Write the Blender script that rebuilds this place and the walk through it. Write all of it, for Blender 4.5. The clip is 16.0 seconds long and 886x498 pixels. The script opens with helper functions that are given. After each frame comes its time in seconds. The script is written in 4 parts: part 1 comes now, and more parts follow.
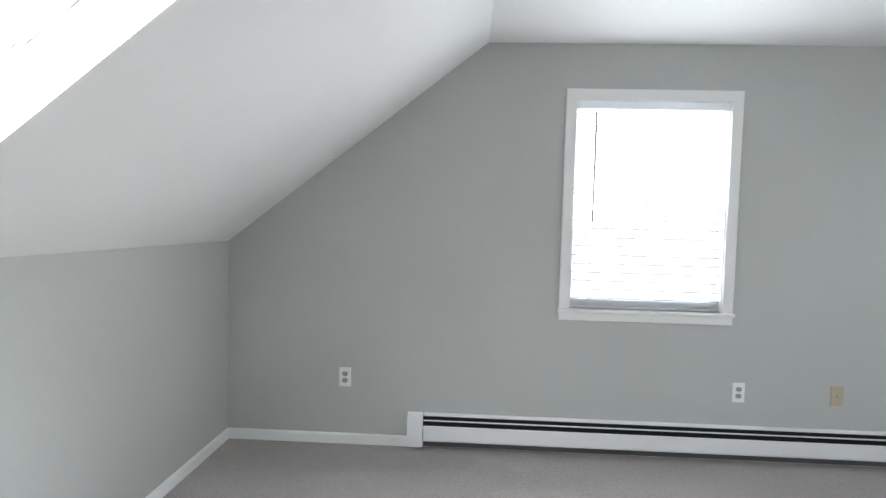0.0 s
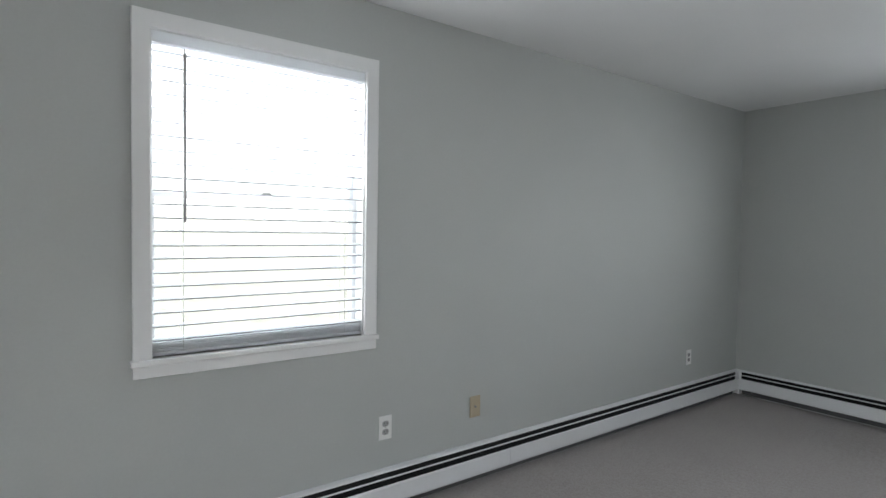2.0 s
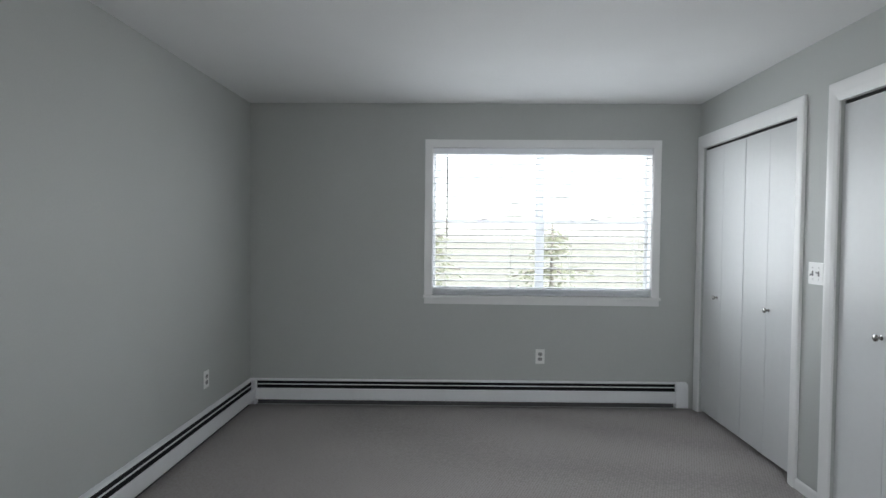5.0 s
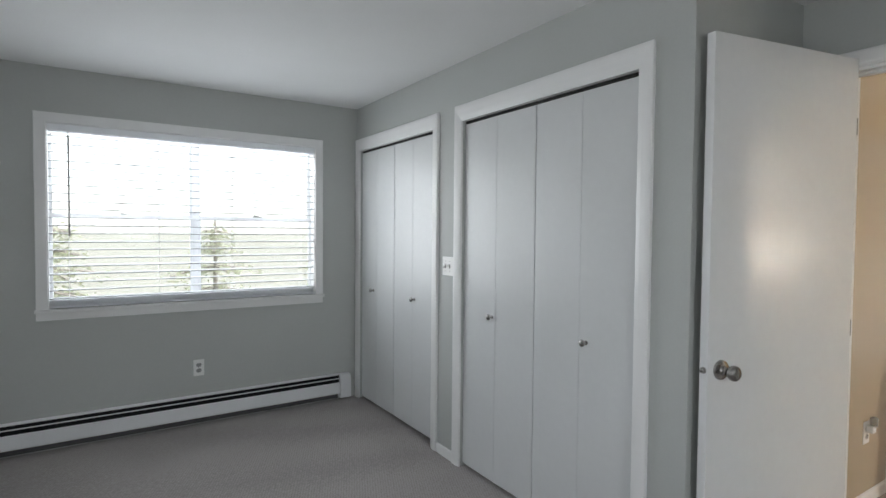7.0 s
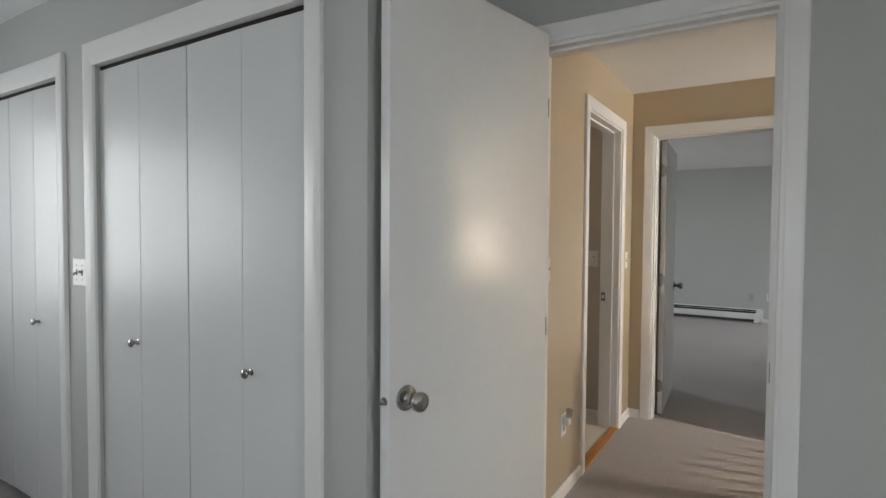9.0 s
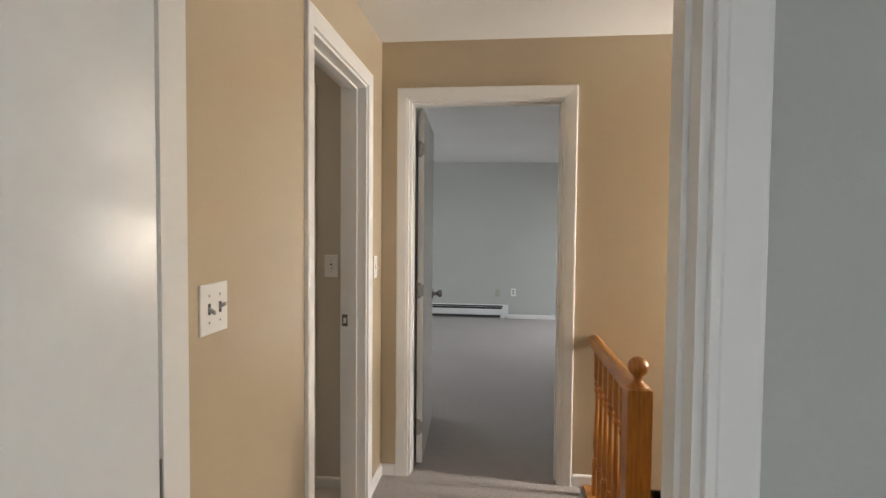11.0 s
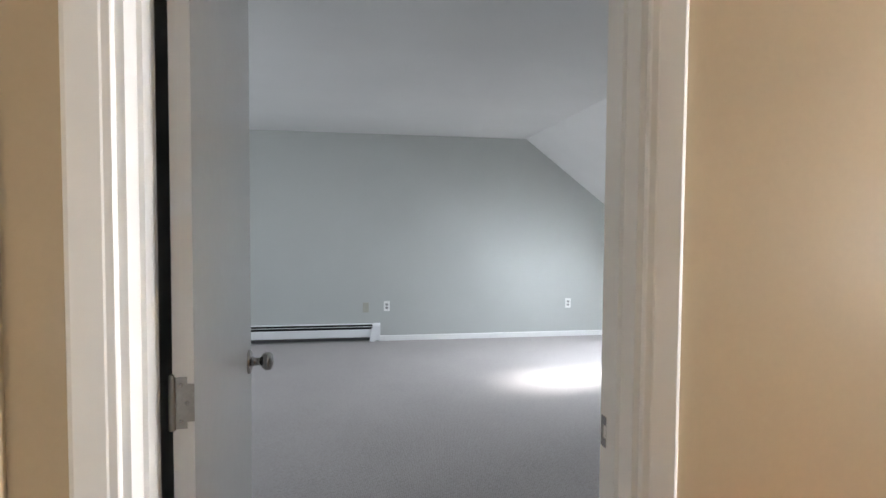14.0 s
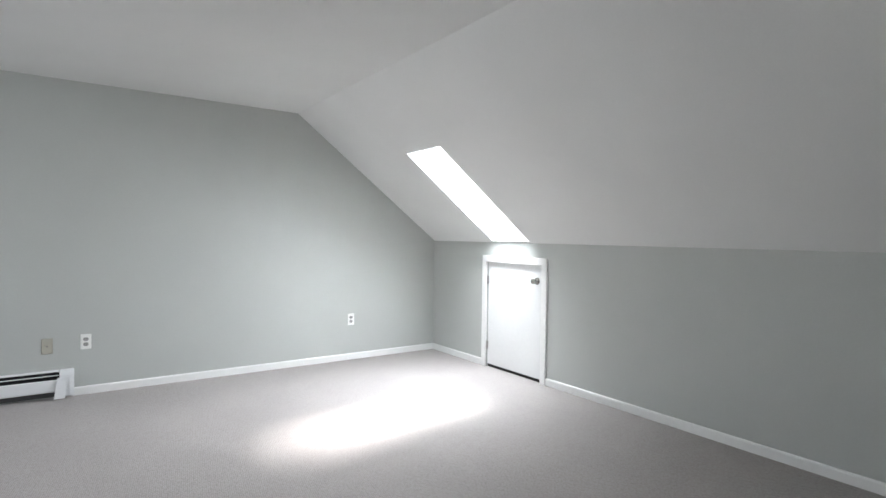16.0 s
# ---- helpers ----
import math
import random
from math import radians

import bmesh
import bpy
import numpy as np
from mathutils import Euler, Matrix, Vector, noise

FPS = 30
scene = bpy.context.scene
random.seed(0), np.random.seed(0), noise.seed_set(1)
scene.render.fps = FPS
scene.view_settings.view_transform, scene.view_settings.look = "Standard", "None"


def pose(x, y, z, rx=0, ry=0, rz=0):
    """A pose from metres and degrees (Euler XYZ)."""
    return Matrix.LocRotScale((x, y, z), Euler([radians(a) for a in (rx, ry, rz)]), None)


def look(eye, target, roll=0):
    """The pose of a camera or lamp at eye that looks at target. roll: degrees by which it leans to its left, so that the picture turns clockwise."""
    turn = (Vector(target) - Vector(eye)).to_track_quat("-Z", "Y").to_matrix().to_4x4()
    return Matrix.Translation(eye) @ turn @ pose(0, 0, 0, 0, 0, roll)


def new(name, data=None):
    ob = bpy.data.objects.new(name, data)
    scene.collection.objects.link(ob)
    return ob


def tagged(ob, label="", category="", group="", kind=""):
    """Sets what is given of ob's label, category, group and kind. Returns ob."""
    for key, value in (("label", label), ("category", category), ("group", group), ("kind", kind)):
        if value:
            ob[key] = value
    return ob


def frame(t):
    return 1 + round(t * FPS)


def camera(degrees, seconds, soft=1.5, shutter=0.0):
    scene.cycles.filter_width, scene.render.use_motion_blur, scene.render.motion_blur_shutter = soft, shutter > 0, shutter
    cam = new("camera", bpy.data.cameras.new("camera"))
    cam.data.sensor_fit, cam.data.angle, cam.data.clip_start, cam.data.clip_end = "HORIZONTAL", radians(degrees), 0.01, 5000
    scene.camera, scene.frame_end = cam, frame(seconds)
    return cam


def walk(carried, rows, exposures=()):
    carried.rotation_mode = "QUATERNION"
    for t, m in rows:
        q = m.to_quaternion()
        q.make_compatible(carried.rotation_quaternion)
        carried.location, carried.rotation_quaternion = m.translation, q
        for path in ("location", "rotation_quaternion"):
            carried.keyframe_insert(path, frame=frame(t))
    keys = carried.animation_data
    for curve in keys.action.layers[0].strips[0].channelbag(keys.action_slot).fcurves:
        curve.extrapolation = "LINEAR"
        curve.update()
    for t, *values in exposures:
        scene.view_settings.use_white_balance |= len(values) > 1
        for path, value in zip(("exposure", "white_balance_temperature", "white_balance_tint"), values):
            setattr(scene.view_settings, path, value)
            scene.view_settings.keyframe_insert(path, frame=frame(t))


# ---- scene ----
cam = camera(79.3, 16.0)
PATH = [
    (0, (0.152, 0.356, 1.33), (0.059, 2.351, 1.23), 1.5),
    (0.5, (0.22, 0.673, 1.316), (0.509, 2.651, 1.246), 1.4),
    (1, (0.28, 0.897, 1.342), (0.905, 2.795, 1.261), 1.3),
    (1.5, (0.371, 1.068, 1.334), (1.277, 2.849, 1.262), 1.2),
    (2, (0.475, 1.272, 1.34), (1.642, 2.895, 1.268), 0.9),
    (2.5, (0.591, 1.435, 1.347), (1.999, 2.854, 1.278), 0.8),
    (3, (0.694, 1.58, 1.356), (2.329, 2.73, 1.284), 1.1),
    (3.5, (0.808, 1.714, 1.329), (2.609, 2.583, 1.271), 0.9),
    (6, (1.012, 1.843, 1.37), (2.942, 1.321, 1.308), 0.6),
    (6.5, (1.045, 1.784, 1.367), (2.866, 0.957, 1.307), 0.5),
    (7, (1.064, 1.769, 1.379), (2.743, 0.686, 1.313), 0.5),
    (7.5, (1.081, 1.693, 1.366), (2.631, 0.43, 1.303), 0.5),
    (8, (1.127, 1.566, 1.353), (2.52, 0.131, 1.29), 0.5),
    (8.5, (1.183, 1.345, 1.371), (2.404, -0.238, 1.302), 0.5),
    (9, (1.256, 1.105, 1.355), (2.312, -0.592, 1.288), 0.4),
    (9.5, (1.353, 0.841, 1.359), (2.219, -0.961, 1.291), 0.4),
    (10, (1.404, 0.565, 1.367), (2.037, -1.331, 1.29), 0.7),
    (12.3, (1.629, -0.97, 1.325), (1.519, -2.966, 1.247), 0.4),
    (12.5, (1.642, -1.098, 1.314), (1.505, -3.092, 1.235), 0.6),
    (13, (1.672, -1.45, 1.314), (1.461, -3.437, 1.234), 0.5),
    (13.5, (1.655, -1.803, 1.298), (1.383, -3.783, 1.215), 0.1),
    (14, (1.665, -2.104, 1.317), (1.343, -4.076, 1.233), 0.4),
    (14.5, (1.681, -2.418, 1.314), (1.248, -4.369, 1.24), 0.7),
    (15, (1.634, -2.702, 1.291), (1.003, -4.598, 1.225), 0.7),
    (15.5, (1.515, -3.028, 1.271), (0.653, -4.832, 1.214), 0.6),
    (16, (1.405, -3.368, 1.241), (0.263, -5.009, 1.192), 0.8),
]
EXPOSURES = [(0, 3.9, 6550, 12), (1.5, 3.48, 6580, 12), (3, 3.22, 6520, 12), (6, 3.1, 6560, 12), (8, 3.0, 6650, 12), (9, 2.97, 6780, 12),
             (10.2, 3.1, 7100, 13), (12.3, 3.36, 6150, 12), (13, 3.44, 5980, 12), (14, 3.5, 6250, 12), (14.7, 3.66, 6540, 12), (16, 3.68, 6560, 12)]
walk(cam, [(t, look(eye, target, roll)) for t, eye, target, roll in PATH],
     exposures=EXPOSURES)

SUN = 1.3
L_NORTH, L_EAST, L_STAIR, L_SKY_A, L_SKY_B, L_ROOM, L_BATH = 1.6, 1.3, 9.2, 8.0, 14.5, 4.0, 0.35
L_LOW = (0.9, 1.9)
DB_ANGLE = -86.8
# opening added in the unseen east wall for the far room's fill
FILL_OPENING = (-6.6, -4.9, 0.9, 2.0)


# ---- light ----
def aim(ob, m):
    ob.matrix_world = m
    return ob


def area(name, w, h, watts, colour, m):
    d = bpy.data.lights.new(name, "AREA")
    d.shape, d.size, d.size_y, d.energy, d.color = "RECTANGLE", w, h, watts, colour
    return aim(new(name, d), m)


world = bpy.data.worlds.new("world")
scene.world = world
world.use_nodes = True
wn, wl = world.node_tree.nodes, world.node_tree.links
sky = wn.new("ShaderNodeTexSky")
sky.sky_type, sky.sun_disc = "NISHITA", False
sky.sun_elevation, sky.sun_rotation = radians(52), radians(246)
haze = wn.new("ShaderNodeHueSaturation")
haze.inputs["Saturation"].default_value = 0.35
wl.new(sky.outputs[0], haze.inputs["Color"])
wl.new(haze.outputs[0], wn["Background"].inputs[0])
wn["Background"].inputs[1].default_value = 0.054

sun_data = bpy.data.lights.new("sun", "SUN")
sun_data.energy, sun_data.angle, sun_data.color = SUN, radians(14), (1.0, 0.98, 0.95)
aim(new("sun", sun_data), look((-20, -9, 30), (-19.02, -8.57, 28.445)))

DAY = (0.88, 0.945, 1.0)
area("daylight_north", 0.82, 1.12, L_NORTH, DAY, look((1.173, 3.445, 1.44), (1.173, 0, 2.10)))
area("daylight_east", 1.64, 1.08, L_EAST, DAY, look((5.090, 1.19, 1.44), (0, 1.19, 2.90)))
area("daylight_north_low", 0.82, 1.12, L_LOW[0], DAY, look((1.173, 3.523, 1.45), (1.173, 0, 1.45)))
area("daylight_east_low", 1.64, 1.08, L_LOW[1], DAY, look((5.173, 1.19, 1.45), (0, 1.19, 1.45)))
for z, h, share in ((2.04, 0.28, 0.26), (1.22, 0.40, 0.74)):
    area("daylight_stair", 0.30, h, L_STAIR * share, (1.0, 0.95, 0.89), look((-1.33, -2.69, z), (1.0, -4.25, z - 0.40))).data.spread = radians(140)
# unseen fill added to brighten the far room from the east
area("fill_far_room", 1.66, 1.06, L_ROOM, DAY, look((5.262, -5.75, 1.45), (0, -5.75, 1.45)))
# unseen warm fill added to brighten the bathroom
area("bath_fill", 0.3, 0.3, L_BATH, (1.0, 0.82, 0.62), look((3.0, -1.9, 2.345), (3.0, -1.9001, 0)))

# ---- materials ----
def material(name, colour, rough=0.5, metal=0.0, grain=0.04, scale=60.0, blotch=0.05, bump=0.0, bump_scale=None, coat=0.0):
    """A painted or plain surface with fine grain and broad uneven tone."""
    m = bpy.data.materials.new(name)
    m.use_nodes = True
    n, k = m.node_tree.nodes, m.node_tree.links
    b = n["Principled BSDF"]
    b.inputs["Roughness"].default_value, b.inputs["Metallic"].default_value = rough, metal
    b.inputs["Coat Weight"].default_value = coat
    co = n.new("ShaderNodeTexCoord")
    fine, broad = n.new("ShaderNodeTexNoise"), n.new("ShaderNodeTexNoise")
    fine.inputs["Scale"].default_value, fine.inputs["Detail"].default_value = scale, 6
    broad.inputs["Scale"].default_value, broad.inputs["Detail"].default_value = 1.7, 3
    for t in (fine, broad):
        k.new(co.outputs["Object"], t.inputs["Vector"])
    prev = None
    for t, amount in ((fine, grain), (broad, blotch)):
        mix = n.new("ShaderNodeMix")
        mix.data_type, mix.blend_type = "RGBA", "MULTIPLY"
        ramp = n.new("ShaderNodeMapRange")
        ramp.inputs["From Min"].default_value, ramp.inputs["From Max"].default_value = 0.3, 0.7
        ramp.inputs["To Min"].default_value, ramp.inputs["To Max"].default_value = 1 - amount, 1 + amount
        k.new(t.outputs["Fac"], ramp.inputs["Value"])
        mix.inputs[0].default_value = 1.0
        if prev is None:
            mix.inputs[6].default_value = (*colour, 1)
        else:
            k.new(prev.outputs[2], mix.inputs[6])
        k.new(ramp.outputs[0], mix.inputs[7])
        prev = mix
    k.new(prev.outputs[2], b.inputs["Base Color"])
    if bump:
        t = n.new("ShaderNodeTexNoise")
        t.inputs["Scale"].default_value, t.inputs["Detail"].default_value = bump_scale or scale, 4
        k.new(co.outputs["Object"], t.inputs["Vector"])
        bp = n.new("ShaderNodeBump")
        bp.inputs["Strength"].default_value, bp.inputs["Distance"].default_value = bump, 0.003
        k.new(t.outputs["Fac"], bp.inputs["Height"])
        k.new(bp.outputs[0], b.inputs["Normal"])
    return m


def carpet_material():
    """Low loop-pile carpet: rows of small loops with flecked tone."""
    m = material("loop_carpet", (0.364, 0.335, 0.322), 0.95, grain=0.04, scale=240, blotch=0.04)
    n, k = m.node_tree.nodes, m.node_tree.links
    b = n["Principled BSDF"]
    b.inputs["Sheen Weight"].default_value = 0.15
    co = n.new("ShaderNodeTexCoord")
    warp = n.new("ShaderNodeMapping")
    warp.inputs["Scale"].default_value = (1.0, 0.62, 1.0)
    warp.inputs["Rotation"].default_value = (0, 0, 0.26)
    k.new(co.outputs["Object"], warp.inputs["Vector"])
    loops = n.new("ShaderNodeTexVoronoi")
    loops.inputs["Scale"].default_value, loops.inputs["Randomness"].default_value = 110.0, 0.35
    k.new(warp.outputs[0], loops.inputs["Vector"])
    bp = n.new("ShaderNodeBump")
    bp.invert = True
    bp.inputs["Strength"].default_value, bp.inputs["Distance"].default_value = 0.5, 0.005
    k.new(loops.outputs["Distance"], bp.inputs["Height"])
    k.new(bp.outputs[0], b.inputs["Normal"])
    # the colour gets darker towards the hollows between loops
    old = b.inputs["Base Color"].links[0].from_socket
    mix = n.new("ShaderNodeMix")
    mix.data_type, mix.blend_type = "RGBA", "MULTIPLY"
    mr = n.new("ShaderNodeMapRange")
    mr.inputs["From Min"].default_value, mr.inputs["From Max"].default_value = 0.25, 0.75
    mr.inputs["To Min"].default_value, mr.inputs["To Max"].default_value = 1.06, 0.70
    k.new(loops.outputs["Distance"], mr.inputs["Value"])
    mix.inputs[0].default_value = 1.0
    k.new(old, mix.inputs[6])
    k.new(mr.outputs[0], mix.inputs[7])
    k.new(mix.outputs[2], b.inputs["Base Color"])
    return m


def oak_material():
    m = bpy.data.materials.new("honey_oak_varnish")
    m.use_nodes = True
    n, k = m.node_tree.nodes, m.node_tree.links
    b = n["Principled BSDF"]
    b.inputs["Roughness"].default_value, b.inputs["Coat Weight"].default_value, b.inputs["Coat Roughness"].default_value = 0.38, 0.35, 0.15
    co, mp = n.new("ShaderNodeTexCoord"), n.new("ShaderNodeMapping")
    mp.inputs["Scale"].default_value = (70, 5, 9)
    k.new(co.outputs["Object"], mp.inputs["Vector"])
    t = n.new("ShaderNodeTexNoise")
    t.inputs["Scale"].default_value, t.inputs["Detail"].default_value = 1.0, 8
    k.new(mp.outputs[0], t.inputs["Vector"])
    r = n.new("ShaderNodeValToRGB")
    r.color_ramp.elements[0].position, r.color_ramp.elements[0].color = 0.3, (0.34, 0.118, 0.017, 1)
    r.color_ramp.elements[1].position, r.color_ramp.elements[1].color = 0.72, (0.57, 0.24, 0.046, 1)
    k.new(t.outputs["Fac"], r.inputs["Fac"])
    k.new(r.outputs[0], b.inputs["Base Color"])
    return m


def slat_material():
    """White vinyl that lets some light through."""
    m = material("blind_vinyl", (0.88, 0.89, 0.90), 0.45, grain=0.01, blotch=0.01)
    n, k = m.node_tree.nodes, m.node_tree.links
    b = n["Principled BSDF"]
    tr, mix = n.new("ShaderNodeBsdfTranslucent"), n.new("ShaderNodeMixShader")
    tr.inputs["Color"].default_value = (0.88, 0.89, 0.90, 1)
    mix.inputs[0].default_value = 0.5
    k.new(b.outputs[0], mix.inputs[1])
    k.new(tr.outputs[0], mix.inputs[2])
    k.new(mix.outputs[0], n["Material Output"].inputs["Surface"])
    return m


def leaf_material():
    """Green sprays that let some light through."""
    m = material("needles", (0.19, 0.195, 0.14), 0.7, grain=0.35, scale=4, blotch=0.2)
    n, k = m.node_tree.nodes, m.node_tree.links
    tr, mix = n.new("ShaderNodeBsdfTranslucent"), n.new("ShaderNodeMixShader")
    tr.inputs["Color"].default_value = (0.66, 0.68, 0.52, 1)
    mix.inputs[0].default_value = 0.65
    k.new(n["Principled BSDF"].outputs[0], mix.inputs[1])
    k.new(tr.outputs[0], mix.inputs[2])
    k.new(mix.outputs[0], n["Material Output"].inputs["Surface"])
    return m


def glass_material():
    m = bpy.data.materials.new("window_glass")
    m.use_nodes = True
    n, k = m.node_tree.nodes, m.node_tree.links
    n.remove(n["Principled BSDF"])
    clear, gloss, mix, fr = (n.new("ShaderNodeBsdfTransparent"), n.new("ShaderNodeBsdfGlossy"),
                             n.new("ShaderNodeMixShader"), n.new("ShaderNodeLayerWeight"))
    fr.inputs["Blend"].default_value = 0.5
    steep, scaled = n.new("ShaderNodeMath"), n.new("ShaderNodeMath")
    steep.operation, steep.inputs[1].default_value = "POWER", 5.0
    scaled.operation, scaled.inputs[1].default_value, scaled.inputs[2].default_value = "MULTIPLY_ADD", 0.92, 0.04
    k.new(fr.outputs["Facing"], steep.inputs[0])
    k.new(steep.outputs[0], scaled.inputs[0])
    clear.inputs[0].default_value = (0.95, 0.97, 0.96, 1)
    gloss.inputs["Roughness"].default_value = 0.02
    k.new(scaled.outputs[0], mix.inputs[0])
    k.new(clear.outputs[0], mix.inputs[1])
    k.new(gloss.outputs[0], mix.inputs[2])
    k.new(mix.outputs[0], n["Material Output"].inputs["Surface"])
    return m


GREY = material("grey_wall_paint", (0.468, 0.484, 0.468), 0.6, grain=0.015, scale=90, blotch=0.02, bump=0.12, bump_scale=220)
TAN = material("tan_wall_paint", (0.50, 0.408, 0.28), 0.34, grain=0.015, scale=90, blotch=0.03, bump=0.04, bump_scale=200, coat=0.7)
TAN.node_tree.nodes["Principled BSDF"].inputs["Coat Roughness"].default_value = 0.24
BEIGE = material("beige_bath_paint", (0.58, 0.53, 0.46), 0.5, grain=0.015, scale=90, blotch=0.03, bump=0.1, bump_scale=200)
CEIL = material("ceiling_paint", (0.76, 0.765, 0.76), 0.8, grain=0.015, scale=120, blotch=0.02, bump=0.15, bump_scale=260)
TRIM = material("trim_paint", (0.80, 0.80, 0.79), 0.35, grain=0.003, scale=40, blotch=0.010)
DOOR = material("door_paint", (0.74, 0.745, 0.74), 0.20, grain=0.012, scale=30, blotch=0.02, bump=0.06, bump_scale=45)
DOOR.node_tree.nodes["Principled BSDF"].inputs["Specular IOR Level"].default_value = 0.25
CLOSET = material("closet_door_paint", (0.66, 0.67, 0.67), 0.35, grain=0.012, scale=30, blotch=0.02, bump=0.06, bump_scale=45)
CLOSET.node_tree.nodes["Principled BSDF"].inputs["Specular IOR Level"].default_value = 0.42
HEAT = material("heater_enamel", (0.76, 0.77, 0.78), 0.38, grain=0.015, scale=50, blotch=0.03)
# near-black fin colour paints the shade inside the heater's slots
FIN_SHADE = material("heater_fin_shade", (0.008, 0.008, 0.008), 0.95)
UNDER_SHADE = material("heater_under_shade", (0.10, 0.10, 0.10), 0.8)
NICKEL = material("satin_nickel", (0.40, 0.385, 0.37), 0.22, metal=1.0, grain=0.06, scale=140)
STEEL = material("hinge_steel", (0.34, 0.335, 0.32), 0.3, metal=1.0, grain=0.06, scale=140)
PLATE = material("white_plate", (0.82, 0.82, 0.80), 0.35, grain=0.01)
IVORY = material("ivory_plate", (0.46, 0.385, 0.27), 0.45, grain=0.02)
IVORY_OLD = material("aged_ivory_plate", (0.40, 0.385, 0.325), 0.45, grain=0.02)
SLOT = material("socket_dark", (0.05, 0.05, 0.05), 0.6)
FACE = material("socket_face", (0.36, 0.36, 0.35), 0.4)
CARPET, OAK, SLAT, GLASS = carpet_material(), oak_material(), slat_material(), glass_material()
# dark grey paints the shade on the slats' room-facing edges
EDGE_SHADE = material("slat_edge_shade", (0.16, 0.16, 0.165), 0.5, grain=0.02)
VINYL = material("window_vinyl", (0.86, 0.87, 0.88), 0.4, grain=0.01)
WAND = material("blind_wand", (0.30, 0.29, 0.28), 0.35, grain=0.05)
GASKET = material("rubber_gasket", (0.60, 0.60, 0.60), 0.7)
CORD = material("blind_cord", (0.75, 0.75, 0.74), 0.8)
TILE = material("bath_vinyl_floor", (0.66, 0.63, 0.58), 0.35, grain=0.05, scale=30, blotch=0.04)
# near-black that paints the shade in gaps round doors
GAP_SHADE = material("gap_shade", (0.015, 0.014, 0.012), 0.9)
CLEAR = material("clear_plastic", (0.62, 0.60, 0.56), 0.12)
CLEAR.node_tree.nodes["Principled BSDF"].inputs["Transmission Weight"].default_value = 0.75
GRASS = material("lawn", (0.21, 0.21, 0.18), 0.95, grain=0.3, scale=3, blotch=0.25)
BARK = material("bark", (0.24, 0.22, 0.20), 0.95, grain=0.3, scale=30, bump=0.8, bump_scale=25)
LEAF = leaf_material()


# ---- builders ----
def link(name, bm, mat, parent=None, label="", smooth=False):
    bmesh.ops.recalc_face_normals(bm, faces=bm.faces)
    me = bpy.data.meshes.new(name)
    bm.to_mesh(me)
    bm.free()
    me.materials.append(mat)
    if smooth:
        me.polygons.foreach_set("use_smooth", [True] * len(me.polygons))
        me.set_sharp_from_angle(angle=radians(40))
    ob = new(name, me)
    ob.parent = parent
    if label:
        ob["label"] = label
    return ob


def part(name, bm, mat, parent, label="", smooth=False):
    return link(name, bm, mat, parent, label, smooth)


def empty(name, label, category, group="", kind="", at=(0, 0, 0)):
    ob = new(name)
    ob.location = at
    ob.empty_display_size = 0.05
    return tagged(ob, label, category, group, kind)


def box(bm, x0, x1, y0, y1, z0, z1, bevel=0.0, m=None):
    made = bmesh.ops.create_cube(bm, size=1.0)["verts"]
    for v in made:
        v.co = Vector((x0 + (v.co.x + 0.5) * (x1 - x0), y0 + (v.co.y + 0.5) * (y1 - y0), z0 + (v.co.z + 0.5) * (z1 - z0)))
    if bevel:
        edges = list({e for v in made for e in v.link_edges})
        made = bmesh.ops.bevel(bm, geom=edges, offset=bevel, segments=2, affect="EDGES", profile=0.5)["verts"]
    if m:
        for v in {v for v in made}:
            v.co = m(v.co) if callable(m) else m @ v.co
    return bm


def boxes(*rows, bevel=0.0):
    bm = bmesh.new()
    for r in rows:
        box(bm, *r, bevel=bevel)
    return bm


def slab(u0, u1, v0, v1, w0, w1, holes, place):
    """A plate with rectangular holes through it. place turns (u, v, w) into a point."""
    us = sorted({u0, u1, *(min(max(h[i], u0), u1) for h in holes for i in (0, 1))})
    vs = sorted({v0, v1, *(min(max(h[i], v0), v1) for h in holes for i in (2, 3))})

    def full(i, j):
        if not (0 <= i < len(us) - 1 and 0 <= j < len(vs) - 1):
            return False
        cu, cv = (us[i] + us[i + 1]) / 2, (vs[j] + vs[j + 1]) / 2
        return not any(h[0] < cu < h[1] and h[2] < cv < h[3] for h in holes)

    bm, made = bmesh.new(), {}

    def v(i, j, k):
        if (i, j, k) not in made:
            made[i, j, k] = bm.verts.new(place(us[i], vs[j], (w0, w1)[k]))
        return made[i, j, k]

    for i in range(len(us) - 1):
        for j in range(len(vs) - 1):
            if not full(i, j):
                continue
            for k in (0, 1):
                bm.faces.new([v(i, j, k), v(i + 1, j, k), v(i + 1, j + 1, k), v(i, j + 1, k)])
            for di, dj, a, b in ((-1, 0, (i, j), (i, j + 1)), (1, 0, (i + 1, j), (i + 1, j + 1)),
                                 (0, -1, (i, j), (i + 1, j)), (0, 1, (i, j + 1), (i + 1, j + 1))):
                if not full(i + di, j + dj):
                    bm.faces.new([v(*a, 0), v(*b, 0), v(*b, 1), v(*a, 1)])
    return bm


def along_x(u, v, w):
    return Vector((u, w, v))


def along_y(u, v, w):
    return Vector((w, u, v))


def flat(u, v, w):
    return Vector((u, v, w))


